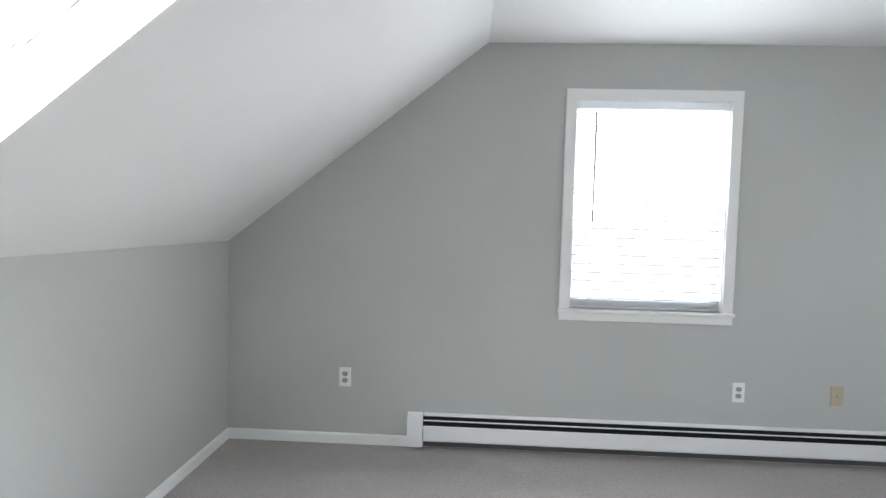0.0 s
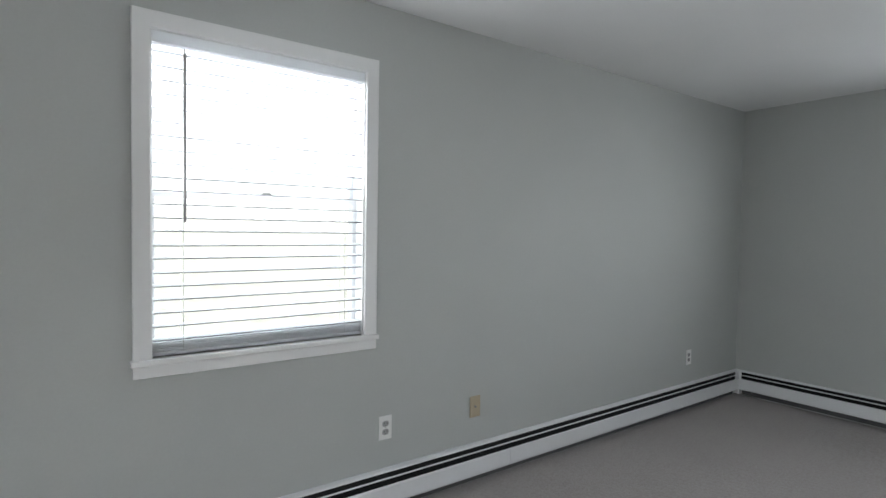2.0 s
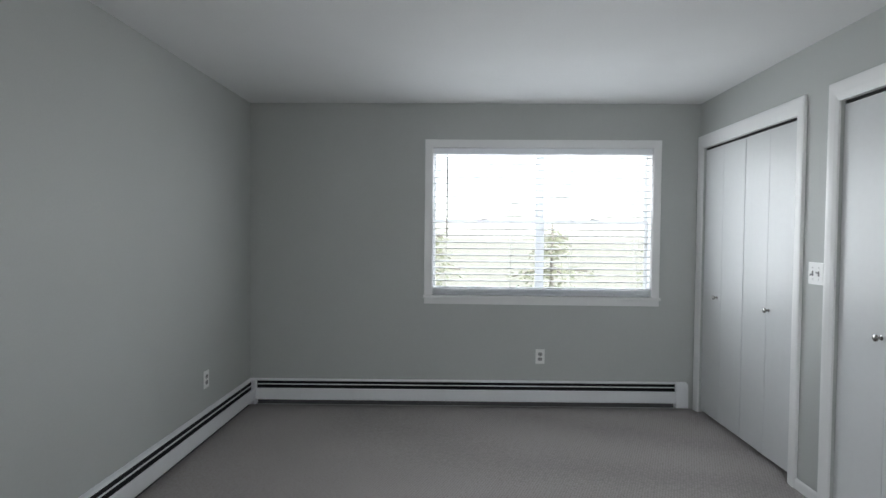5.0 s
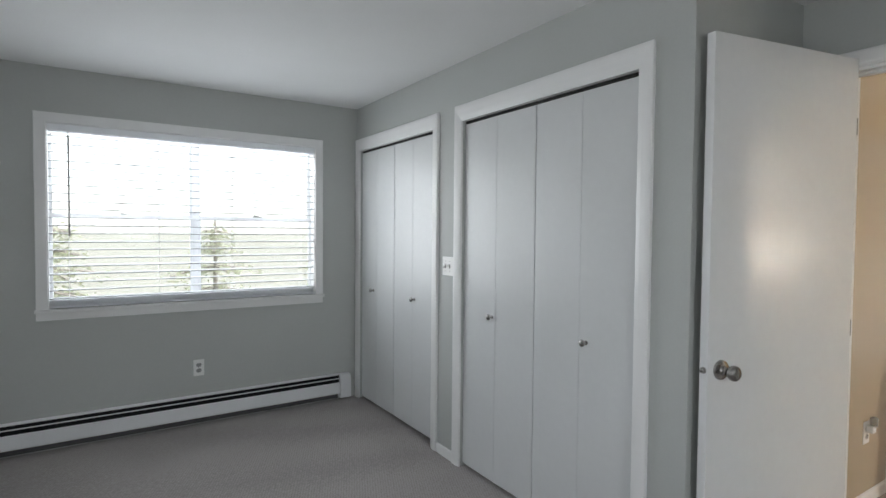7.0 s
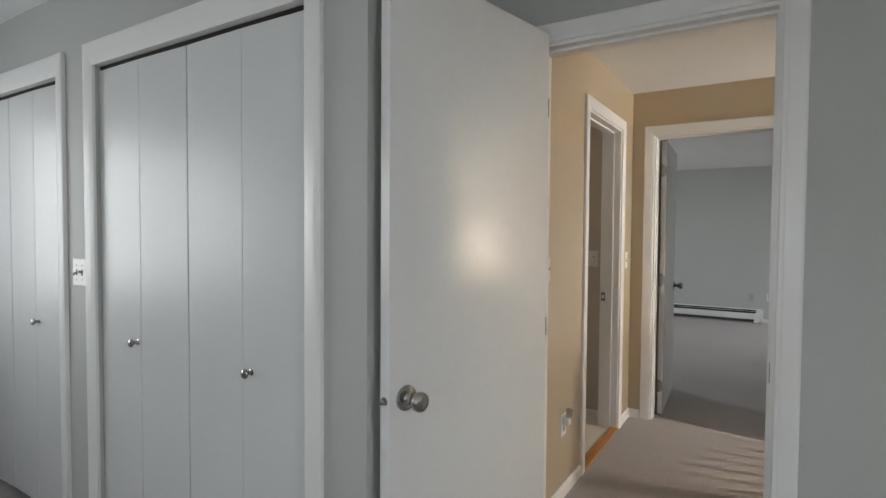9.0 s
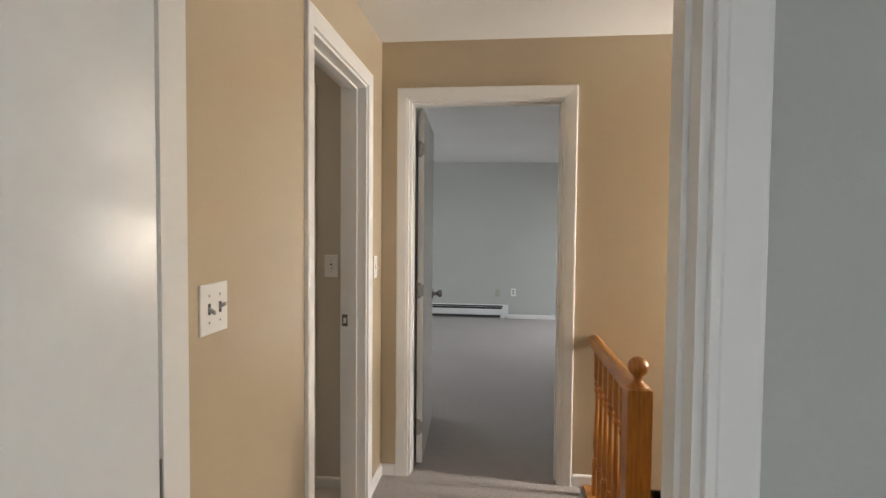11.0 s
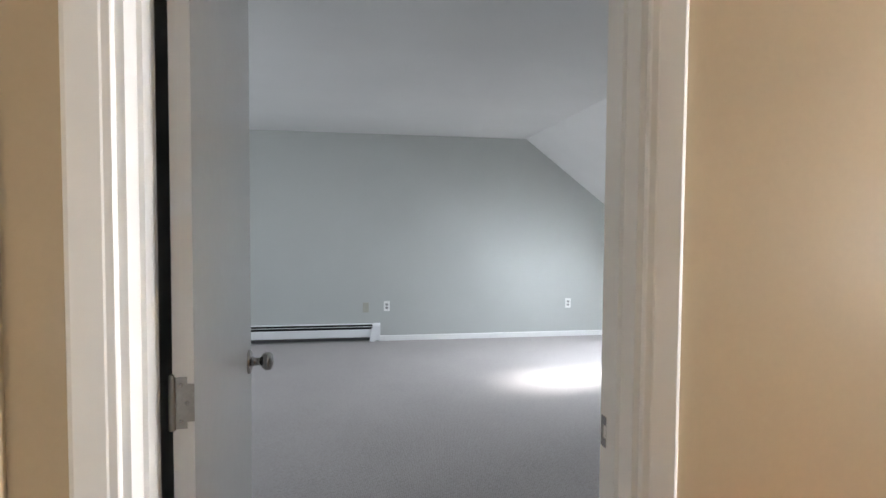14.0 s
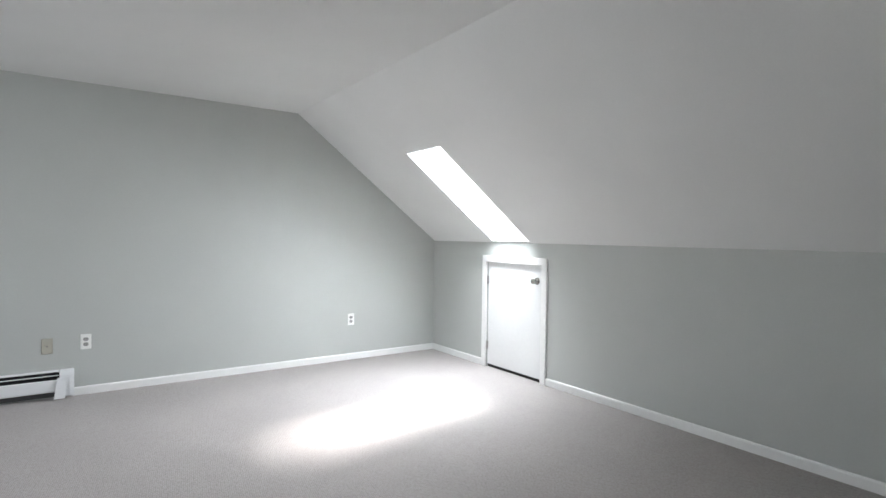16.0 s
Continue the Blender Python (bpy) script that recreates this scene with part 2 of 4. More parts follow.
def extrude(bm, profile, a, b, place):
    """A prism of a profile of (p, q) points from a to b; place turns (s, p, q) into a point."""
    rings = [[bm.verts.new(place(s, p, q)) for p, q in profile] for s in (a, b)]
    n = len(profile)
    for i in range(n):
        bm.faces.new([rings[0][i], rings[0][(i + 1) % n], rings[1][(i + 1) % n], rings[1][i]])
    bm.faces.new(rings[0])
    bm.faces.new(rings[1][::-1])
    return bm


def lathe(bm, profile, steps=20, m=None):
    """A turned body from (radius, height) points, closed at both ends."""
    rings = []
    for r, h in profile:
        ring = []
        for i in range(steps):
            a = 2 * math.pi * i / steps
            c = Vector((r * math.cos(a), r * math.sin(a), h))
            ring.append(bm.verts.new(m @ c if m else c))
        rings.append(ring)
    for p, q in zip(rings, rings[1:]):
        for i in range(steps):
            bm.faces.new([p[i], p[(i + 1) % steps], q[(i + 1) % steps], q[i]])
    bm.faces.new(rings[0])
    bm.faces.new(rings[-1][::-1])
    return bm


def tube(bm, a, b, r, steps=8):
    a, b = Vector(a), Vector(b)
    m = Matrix.Translation(a) @ (b - a).to_track_quat("Z", "Y").to_matrix().to_4x4()
    return lathe(bm, [(r, 0), (r, (b - a).length)], steps, m)


DOOR_PROFILE = [(0.0, 0.0), (0.0, 0.009), (0.002, 0.0115), (0.013, 0.0120), (0.016, 0.0134), (0.058, 0.0160), (0.064, 0.0145), (0.066, 0.0120), (0.066, 0.0)]
WIDE_PROFILE = [(0.0, 0.0), (0.0, 0.010), (0.006, 0.012), (0.022, 0.016), (0.045, 0.019), (0.056, 0.019), (0.065, 0.017), (0.067, 0.014), (0.067, 0.0)]
FLAT_PROFILE = [(0.0, 0.0), (0.0, 0.016), (0.003, 0.018), (0.057, 0.018), (0.060, 0.016), (0.060, 0.0)]


def casing(thing, u0, u1, z0, z1, place, profile=DOOR_PROFILE, mat=None, tall=1.0):
    """Mitred casing legs and head round an opening. place turns (u, height off the wall, z) into a point."""
    for ends in (0, 1, 2):
        bm = bmesh.new()
        rings = []
        for d, h in profile:
            c = [(u0 - d, z0), (u0 - d, z1 + d * tall), (u1 + d, z1 + d * tall), (u1 + d, z0)]
            rings.append([bm.verts.new(place(c[e][0], h, c[e][1])) for e in (ends, ends + 1)])
        n = len(rings)
        for i in range(n):
            a, b = rings[i], rings[(i + 1) % n]
            bm.faces.new([a[0], b[0], b[1], a[1]])
        bm.faces.new([r[0] for r in rings])
        bm.faces.new([r[1] for r in rings][::-1])
        part("casing", bm, mat or TRIM, thing, smooth=False)


def structure(name, bm, mat, label, category):
    return tagged(link(name, bm, mat), label, category, kind="structure")


# ---- plan ----
NORTH, EAST, WEST, WEST_B, SOUTH_B = 3.455, 5.105, -1.262, -1.865, -8.235
TOP_A, TOP_B, KNEE, CEILING = 0.236, -0.323, 1.190, 2.357
ENTRY, HALL_N, HALL_S, ROOM_B, HALL_E = -0.78, -0.90, -2.94, -3.06, 2.155
DOOR_A, DOOR_B, BATH = (1.246, 2.028), (1.182, 2.007), (-2.625, -1.857)
HEAD = 2.048
CLOSETS = ((3.922, 5.030), (2.408, 3.604))
WIN_N = (0.744, 1.602, 0.855, 2.042)
WIN_E = (0.351, 2.031, 0.881, 2.019)
WIN_S = (-2.91, -2.47, 0.95, 2.25)
STAIR = (-1.28, 0.955, HALL_S, HALL_N)

def gable(bm, top, knee_x, y0, y1):
    """Adds the part of an end wall that rises under the slope, from the knee wall to the flat ceiling."""
    fall, low = (CEILING - KNEE) / (top - knee_x), knee_x - 0.10
    return extrude(bm, [(low, -0.2), (top, -0.2), (top, CEILING + 0.04), (low, CEILING + 0.04 - fall * (top - low))], y0, y1, lambda t, x, z: Vector((x, t, z)))


# ---- structure ----
structure("wall_north", gable(slab(TOP_A, EAST + 0.16, -0.2, CEILING + 0.04, NORTH, NORTH + 0.16, [WIN_N], along_x), TOP_A, WEST, NORTH, NORTH + 0.16), GREY, "matt grey painted wall with one window", "wall")
structure("wall_east", slab(-1.0, NORTH, -0.2, 2.6, EAST, EAST + 0.16, [WIN_E], along_y), GREY, "matt grey painted wall with a wide window", "wall")
structure("wall_closets", slab(2.182, EAST, 0.0, 2.5, -0.10, 0.0, [(*CLOSETS[0], -1, HEAD), (*CLOSETS[1], -1, HEAD)], along_x), GREY, "grey painted wall with two closet openings", "wall")
structure("wall_return", slab(ENTRY - 0.06, -0.10, 0.0, 2.5, 2.182, 2.242, [], along_y), GREY, "short grey painted return wall beside the door", "wall")
structure("wall_closet_back", slab(2.182, EAST, -0.2, 2.5, -0.93, -0.84, [], along_x), GREY, "plain wall behind the closets", "wall")
structure("wall_closet_divider", slab(-0.84, -0.10, 0.0, 2.5, 3.74, 3.79, [], along_y), GREY, "plain wall between the closets", "wall")
structure("wall_entry", slab(-2.0, 2.242, 0.0, 2.5, ENTRY - 0.06, ENTRY, [(*DOOR_A, -1, HEAD)], along_x), GREY, "grey painted wall with the bedroom doorway", "wall")
structure("wall_hall_north", slab(WEST - 0.13, HALL_E, -2.8, 2.5, HALL_N, ENTRY - 0.06, [(*DOOR_A, -0.06, HEAD)], along_x), TAN, "tan painted hall wall with the bedroom doorway", "wall")
structure("wall_hall_east", slab(HALL_S, -0.85, 0.0, 2.5, HALL_E, HALL_E + 0.06, [(*BATH, -1, HEAD)], along_y), TAN, "tan painted hall wall with the bathroom doorway", "wall")
structure("wall_bath_west", slab(HALL_S, -0.93, 0.0, 2.5, HALL_E + 0.06, HALL_E + 0.12, [(*BATH, -1, HEAD)], along_y), BEIGE, "beige painted bathroom wall", "wall")
structure("wall_hall_south", slab(WEST - 0.13, HALL_E + 0.12, -2.8, 2.5, HALL_S - 0.06, HALL_S, [(*DOOR_B, -0.06, HEAD)], along_x), TAN, "tan painted hall wall beside the stairs", "wall")
structure("wall_room_north", slab(-2.6, EAST + 0.16, -0.2, 2.5, ROOM_B, HALL_S - 0.06, [(*DOOR_B, -1, HEAD)], along_x), GREY, "grey painted wall with a doorway", "wall")
structure("wall_bath_south", slab(HALL_E + 0.12, 4.2, 0.0, 2.5, -2.85, -2.745, [(2.515, 3.125, -1, HEAD - 0.02)], along_x), BEIGE, "beige painted bathroom wall with a closet opening", "wall")
structure("wall_bath_east", slab(HALL_S - 0.06, -0.93, 0.0, 2.5, 4.2, 4.28, [], along_y), BEIGE, "plain beige bathroom wall", "wall")
structure("wall_stair_west", slab(HALL_S - 0.06, -0.85, -2.8, 2.5, -1.41, -1.28, [WIN_S], along_y), TAN, "tan painted stair wall with a window opening", "wall")
structure("wall_stair_east", slab(HALL_S, HALL_N, -2.8, -0.25, 0.955, 1.05, [], along_y), TAN, "plain wall below the hall floor", "wall")
structure("wall_far_return", slab(-3.86, ROOM_B, 0.0, 2.5, 2.075, 2.135, [], along_y), GREY, "short grey return wall behind the open door", "wall")
structure("wall_far_closets", slab(2.075, EAST, 0.0, 2.5, -3.92, -3.86, [], along_x), GREY, "plain grey wall beside the open door", "wall")
structure("wall_south", gable(slab(TOP_B, EAST + 0.16, -0.2, CEILING + 0.04, SOUTH_B - 0.16, SOUTH_B, [], along_x), TOP_B, WEST_B, SOUTH_B - 0.16, SOUTH_B), GREY, "matt grey painted wall", "wall")
structure("wall_east_room", slab(SOUTH_B, ROOM_B, -0.2, 2.6, EAST, EAST + 0.16, [FILL_OPENING], along_y), GREY, "plain grey wall", "wall")
structure("wall_knee_bedroom", slab(ENTRY, NORTH, -0.2, KNEE - 0.002, WEST - 0.10, WEST, [], along_y), GREY, "low grey knee wall under the slope", "wall")
ACCESS = (-7.314, -6.586, -1, 1.002)
structure("wall_knee_room", slab(SOUTH_B, ROOM_B, -0.2, KNEE - 0.002, WEST_B - 0.10, WEST_B, [ACCESS], along_y), GREY, "low grey knee wall with an access door", "wall")
def settled(u, v, w):
    """The old floor stands a little high towards the closet corner."""
    rise = max(0.0, min(1.0, (u - 3.5) / 1.5)) * max(0.0, min(1.0, 1.0 - (v - 0.1) / 3.2)) * max(0.0, min(1.0, (v + 0.5) / 0.4))
    return Vector((u, v, w + 0.026 * rise))


FOLDS = [(x, x, y, y) for x, y in zip((3.5, 3.8, 4.1, 4.4, 4.7, 5.0, 5.2), (-0.5, -0.1, 0.1, 0.9, 1.7, 2.5, 3.3))]
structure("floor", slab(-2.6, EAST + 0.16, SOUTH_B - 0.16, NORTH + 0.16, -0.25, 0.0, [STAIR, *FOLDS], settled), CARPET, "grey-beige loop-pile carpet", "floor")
structure("floor_bath", boxes((HALL_E + 0.045, 4.2, HALL_S, -0.93, 0.0, 0.006)), TILE, "pale vinyl bathroom floor", "floor")
structure("floor_lower", boxes((-1.41, 1.1, HALL_S - 0.06, -0.85, -2.9, -2.75)), CARPET, "carpet at the foot of the stairs", "floor")
structure("threshold", boxes((HALL_E - 0.012, HALL_E + 0.05, BATH[0], BATH[1], 0.0, 0.012), bevel=0.004), OAK, "varnished oak door threshold", "threshold")
structure("ceiling_bedroom", slab(TOP_A, EAST + 0.16, ENTRY - 0.06, NORTH + 0.1, CEILING, CEILING + 0.1, [], flat), CEIL, "matt white ceiling", "ceiling")
structure("ceiling_hall", slab(-1.41, EAST + 0.16, HALL_S - 0.06, ENTRY - 0.06, CEILING, CEILING + 0.1, [], flat), CEIL, "matt white hall ceiling", "ceiling")
structure("ceiling_room", slab(TOP_B, EAST + 0.16, SOUTH_B - 0.1, HALL_S - 0.06, CEILING, CEILING + 0.1, [], flat), CEIL, "matt white ceiling", "ceiling")


def slope(name, top, knee_x, y0, y1, sky_x, sky_y, watts, spread, lip):
    """The sloped ceiling with its skylight, and the light that the sky gives there."""
    run, drop = top - knee_x, CEILING - KNEE
    length = math.hypot(run, drop)
    c, s = run / length, drop / length

    def place(u, v, w):
        return Vector((top - c * u - s * w, v, CEILING - s * u + c * w))

    a, b = (top - sky_x[0]) / c, (top - sky_x[1]) / c
    hole = (a, b, *sky_y)
    structure("ceiling_slope_" + name, slab(-0.12, length + 0.2, y0, y1, 0.0, 0.12, [hole], place), CEIL, "white sloped ceiling with a skylight opening", "ceiling")
    thing = empty("skylight", "white skylight shaft with a glazed frame in the slope", "skylight", kind="structure", at=place((a + b) / 2, sum(sky_y) / 2, 0.3))
    inv = Matrix.Translation(thing.location).inverted()

    def local(u, v, w):
        return inv @ place(u, v, w)

    part("shaft", slab(a - 0.03, b + 0.03, sky_y[0] - 0.03, sky_y[1] + 0.03, 0.12, 0.128, [hole], local), CEIL, thing)
    part("gasket", slab(a - 0.02, b + 0.02, sky_y[0] - 0.02, sky_y[1] + 0.02, 0.130, 0.140, [(a + lip * 0.4, b - lip * 0.4, sky_y[0] + lip * 0.4, sky_y[1] - lip * 0.4)], local), GASKET, thing, "grey rubber gasket")
    part("frame", slab(a - 0.04, b + 0.04, sky_y[0] - 0.04, sky_y[1] + 0.04, 0.141, 0.23, [(a + lip, b - lip, sky_y[0] + lip, sky_y[1] - lip)], local), VINYL, thing)
    pane = part("pane", slab(a - 0.012, b + 0.012, sky_y[0] - 0.012, sky_y[1] + 0.012, 0.200, 0.206, [], local), GLASS, thing)
    pane.visible_shadow = False
    mid = place((a + b) / 2, sum(sky_y) / 2, 0.26)
    area("daylight_" + name, b - a, sky_y[1] - sky_y[0], watts, DAY, Matrix.LocRotScale(mid, look(mid, place((a + b) / 2, sum(sky_y) / 2, 0.0)).to_quaternion(), None)).data.spread = radians(spread)


slope("bedroom", TOP_A, WEST, ENTRY - 0.06, NORTH + 0.1, (-0.345, -1.235), (1.03, 1.50), L_SKY_A, 160, 0.016)
slope("room", TOP_B, WEST_B, SOUTH_B - 0.1, HALL_S - 0.06, (-0.898, -1.850), (-7.228, -6.740), L_SKY_B, 142, 0.001)


# ---- baseboards ----
def baseboard(a, b, place):
    bm = extrude(bmesh.new(), [(0.0, 0.0), (0.012, 0.0), (0.012, 0.050), (0.009, 0.058), (0.004, 0.062), (0.0, 0.062)], a, b, place)
    structure("baseboard", bm, TRIM, "white painted baseboard along the wall", "baseboard")


baseboard(WEST + 0.012, -0.175, lambda s, p, q: Vector((s, NORTH - p, q)))
baseboard(ENTRY, NORTH, lambda s, p, q: Vector((WEST + p, s, q)))
baseboard(WEST + 0.012, DOOR_A[0] - 0.072, lambda s, p, q: Vector((s, ENTRY + p, q)))
baseboard(CLOSETS[1][1] + 0.068, CLOSETS[0][0] - 0.068, lambda s, p, q: Vector((s, p, q)))
baseboard(2.182, CLOSETS[1][0] - 0.068, lambda s, p, q: Vector((s, p, q)))
baseboard(ENTRY, 0.0, lambda s, p, q: Vector((2.182 - p, s, q)))
baseboard(BATH[1] + 0.067, HALL_N, lambda s, p, q: Vector((HALL_E - p, s, q)))
baseboard(HALL_S, BATH[0] - 0.067, lambda s, p, q: Vector((HALL_E - p, s, q)))
baseboard(DOOR_B[1] + 0.067, HALL_E - 0.012, lambda s, p, q: Vector((s, HALL_S + p, q)))
baseboard(1.0, DOOR_B[0] - 0.067, lambda s, p, q: Vector((s, HALL_S + p, q)))
baseboard(WEST_B + 0.012, 1.40, lambda s, p, q: Vector((s, SOUTH_B + p, q)))
baseboard(SOUTH_B, ACCESS[0] - 0.061, lambda s, p, q: Vector((WEST_B + p, s, q)))
baseboard(ACCESS[1] + 0.061, ROOM_B, lambda s, p, q: Vector((WEST_B + p, s, q)))
baseboard(WEST_B + 0.012, DOOR_B[0] - 0.067, lambda s, p, q: Vector((s, ROOM_B - p, q)))
baseboard(2.275, 2.45, lambda s, p, q: Vector((s, -2.745 + p, q)))


# ---- windows and blinds ----
def window(name, label, u0, u1, z0, z1, place, units, muntin=0.0):
    """A window in an exterior wall: casing, stool, apron, jamb lining and double-hung sashes. place takes (u, off the wall into the room, z)."""
    w = empty(name, label, "window", kind="structure", at=place((u0 + u1) / 2, 0, z0))
    inv = Matrix.Translation(w.location).inverted()

    def p(u, h, z):
        return inv @ place(u, h, z)

    def bx(a, b, h0, h1, c, d, bevel=0.0):
        return box(bmesh.new(), a, b, h0, h1, c, d, bevel, lambda v: p(v.x, v.y, v.z))

    casing(w, u0, u1, z0, z1, p, FLAT_PROFILE)
    part("window_sill", bx(u0 - 0.068, u1 + 0.066, -0.085, 0.034, z0 - 0.022, z0, 0.004), TRIM, w)
    part("apron", bx(u0 - 0.060, u1 + 0.060, 0.0, 0.016, z0 - 0.068, z0 - 0.022, 0.002), TRIM, w)
    for a, b in ((u0, u0 + 0.005), (u1 - 0.005, u1)):
        part("jamb", bx(a, b, -0.155, 0.0, z0, z1), TRIM, w)
    part("head_jamb", bx(u0 + 0.005, u1 - 0.005, -0.155, 0.0, z1 - 0.005, z1), TRIM, w)
    span = (u1 - u0 - 0.010) / units
    for i in range(units):
        a, b = u0 + 0.005 + i * span, u0 + 0.005 + (i + 1) * span
        if units > 1 and i:
            part("mullion", bx(a - 0.016, a + 0.016, -0.150, -0.080, z0, z1 - 0.005, 0.003), VINYL, w)
        a2, b2 = a + (0.016 if i else 0.0), b - (0.016 if i < units - 1 else 0.0)
        mid = (z0 + z1) / 2 + 0.01
        for lo, hi, h0, sash in ((z0, mid + 0.010, -0.105, "lower_sash"), (mid - 0.010, z1 - 0.005, -0.140, "upper_sash")):
            fr = part(sash, slab(a2, b2, lo, hi, h0, h0 + 0.030, [(a2 + 0.017, b2 - 0.017, lo + 0.022, hi - 0.020)], lambda u, v, t: p(u, t, v)), VINYL, w)
            pane = part("pane", bx(a2 + 0.014, b2 - 0.014, h0 + 0.005, h0 + 0.017, lo + 0.018, hi - 0.016), GLASS, fr)
            pane.visible_shadow = False
        c = (a2 + b2) / 2
        lock = bx(c - 0.030, c + 0.030, -0.100, -0.072, mid + 0.010, mid + 0.018, 0.003)
        box(lock, c - 0.006, c + 0.034, -0.094, -0.080, mid + 0.018, mid + 0.025, 0.002, lambda v: p(v.x, v.y, v.z))
        part("sash_lock", lock, STEEL, w, "metal sash lock")
    return w


def blind(label, u0, u1, z0, z1, place, count, flip, cords, edge=0.0042):
    """A lowered slatted blind inside a window's recess."""
    b = empty("window_blind", label, "blind", at=place((u0 + u1) / 2, -0.03, z1))
    inv = Matrix.Translation(b.location).inverted()

    def p(u, h, z):
        return inv @ place(u, h, z)

    def bx(a, c, h0, h1, d, e, bevel=0.0):
        return box(bmesh.new(), a, c, h0, h1, d, e, bevel, lambda v: p(v.x, v.y, v.z))

    a, c = u0 + 0.0075, u1 - 0.0075
    part("valance", bx(a - 0.002, c + 0.002, -0.006, 0.003, z1 - 0.046, z1 - 0.0055, 0.002), SLAT, b)
    part("headrail", bx(a, c, -0.062, -0.008, z1 - 0.050, z1 - 0.0055), SLAT, b)
    top, low = z1 - 0.072, z0 + 0.064
    rnd = random.Random(7)
    for i in range(count):
        z = low + (top - low) * i / (count - 1)
        tilt, sag = -0.001 + rnd.uniform(-0.002, 0.002), rnd.uniform(-0.001, 0.001)
        prof = [(-0.058, -tilt - 0.0006), (-0.046, -tilt * 0.5 + 0.0022), (-0.033, 0.0032), (-0.020, tilt * 0.5 + 0.0022), (-0.008, tilt - 0.0006),
                (-0.008, tilt - edge), (-0.033, 0.0004), (-0.058, -tilt - 0.0032)]
        bm = extrude(bmesh.new(), prof, a, c, lambda s, h, q: p(s, h, z + q + sag))
        slat = part("slat", bm, SLAT, b)
        # the front edge alone takes the colour with shade painted in
        slat.data.materials.append(EDGE_SHADE)
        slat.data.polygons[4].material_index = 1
    for i in range(5):
        z = z0 + 0.022 + i * 0.0066
        off = rnd.uniform(-0.003, 0.003)
        part("slat", bx(a + rnd.uniform(-0.001, 0.001), c, -0.058 + off, -0.008 + off, z, z + 0.0032), SLAT, b)
    part("bottom_rail", bx(a, c, -0.058, -0.008, z0 + 0.003, z0 + 0.019, 0.003), SLAT, b)
    for f in cords:
        u = a + (c - a) * f
        bm = bmesh.new()
        for h in (-0.0045, -0.061):
            tube(bm, p(u, h, z0 + 0.02), p(u, h, z1 - 0.06), 0.0012, 6)
        part("ladder_cord", bm, CORD, b)
    u = (c - 0.105) if flip else (a + 0.105)
    bm = tube(bmesh.new(), p(u, 0.013, z1 - 0.072), p(u, 0.010, z1 - 0.69), 0.0055, 8)
    part("wand", bm, WAND, b, "dark slim tilt wand")
    part("wand_hook", tube(bmesh.new(), p(u, 0.013, z1 - 0.074), p(u, -0.004, z1 - 0.050), 0.002, 6), STEEL, b)
    return b


def at_north(u, h, z):
    return Vector((u, NORTH - h, z))


def at_east(u, h, z):
    return Vector((EAST - h, u, z))


window("window_1", "white double-hung window with flat painted casing", *WIN_N, at_north, 1)
blind("white slatted blind, lowered with open slats, in the narrow window", *WIN_N, at_north, 22, False, (0.12, 0.9))
window("window_2", "white twin double-hung window with flat painted casing", *WIN_E, at_east, 2)
blind("white slatted blind, lowered with open slats, in the wide window", *WIN_E, at_east, 21, True, (0.06, 0.36, 0.64, 0.94), 0.0046)
w3 = empty("window_3", "white framed stair window", "window", kind="structure", at=(-1.34, -2.69, 0.95))
part("frame", slab(-0.22, 0.22, 0.0, 1.3, -0.05, 0.0, [(-0.18, 0.18, 0.04, 0.60), (-0.18, 0.18, 0.90, 1.26)], lambda u, v, t: Vector((t, u, v))), VINYL, w3)


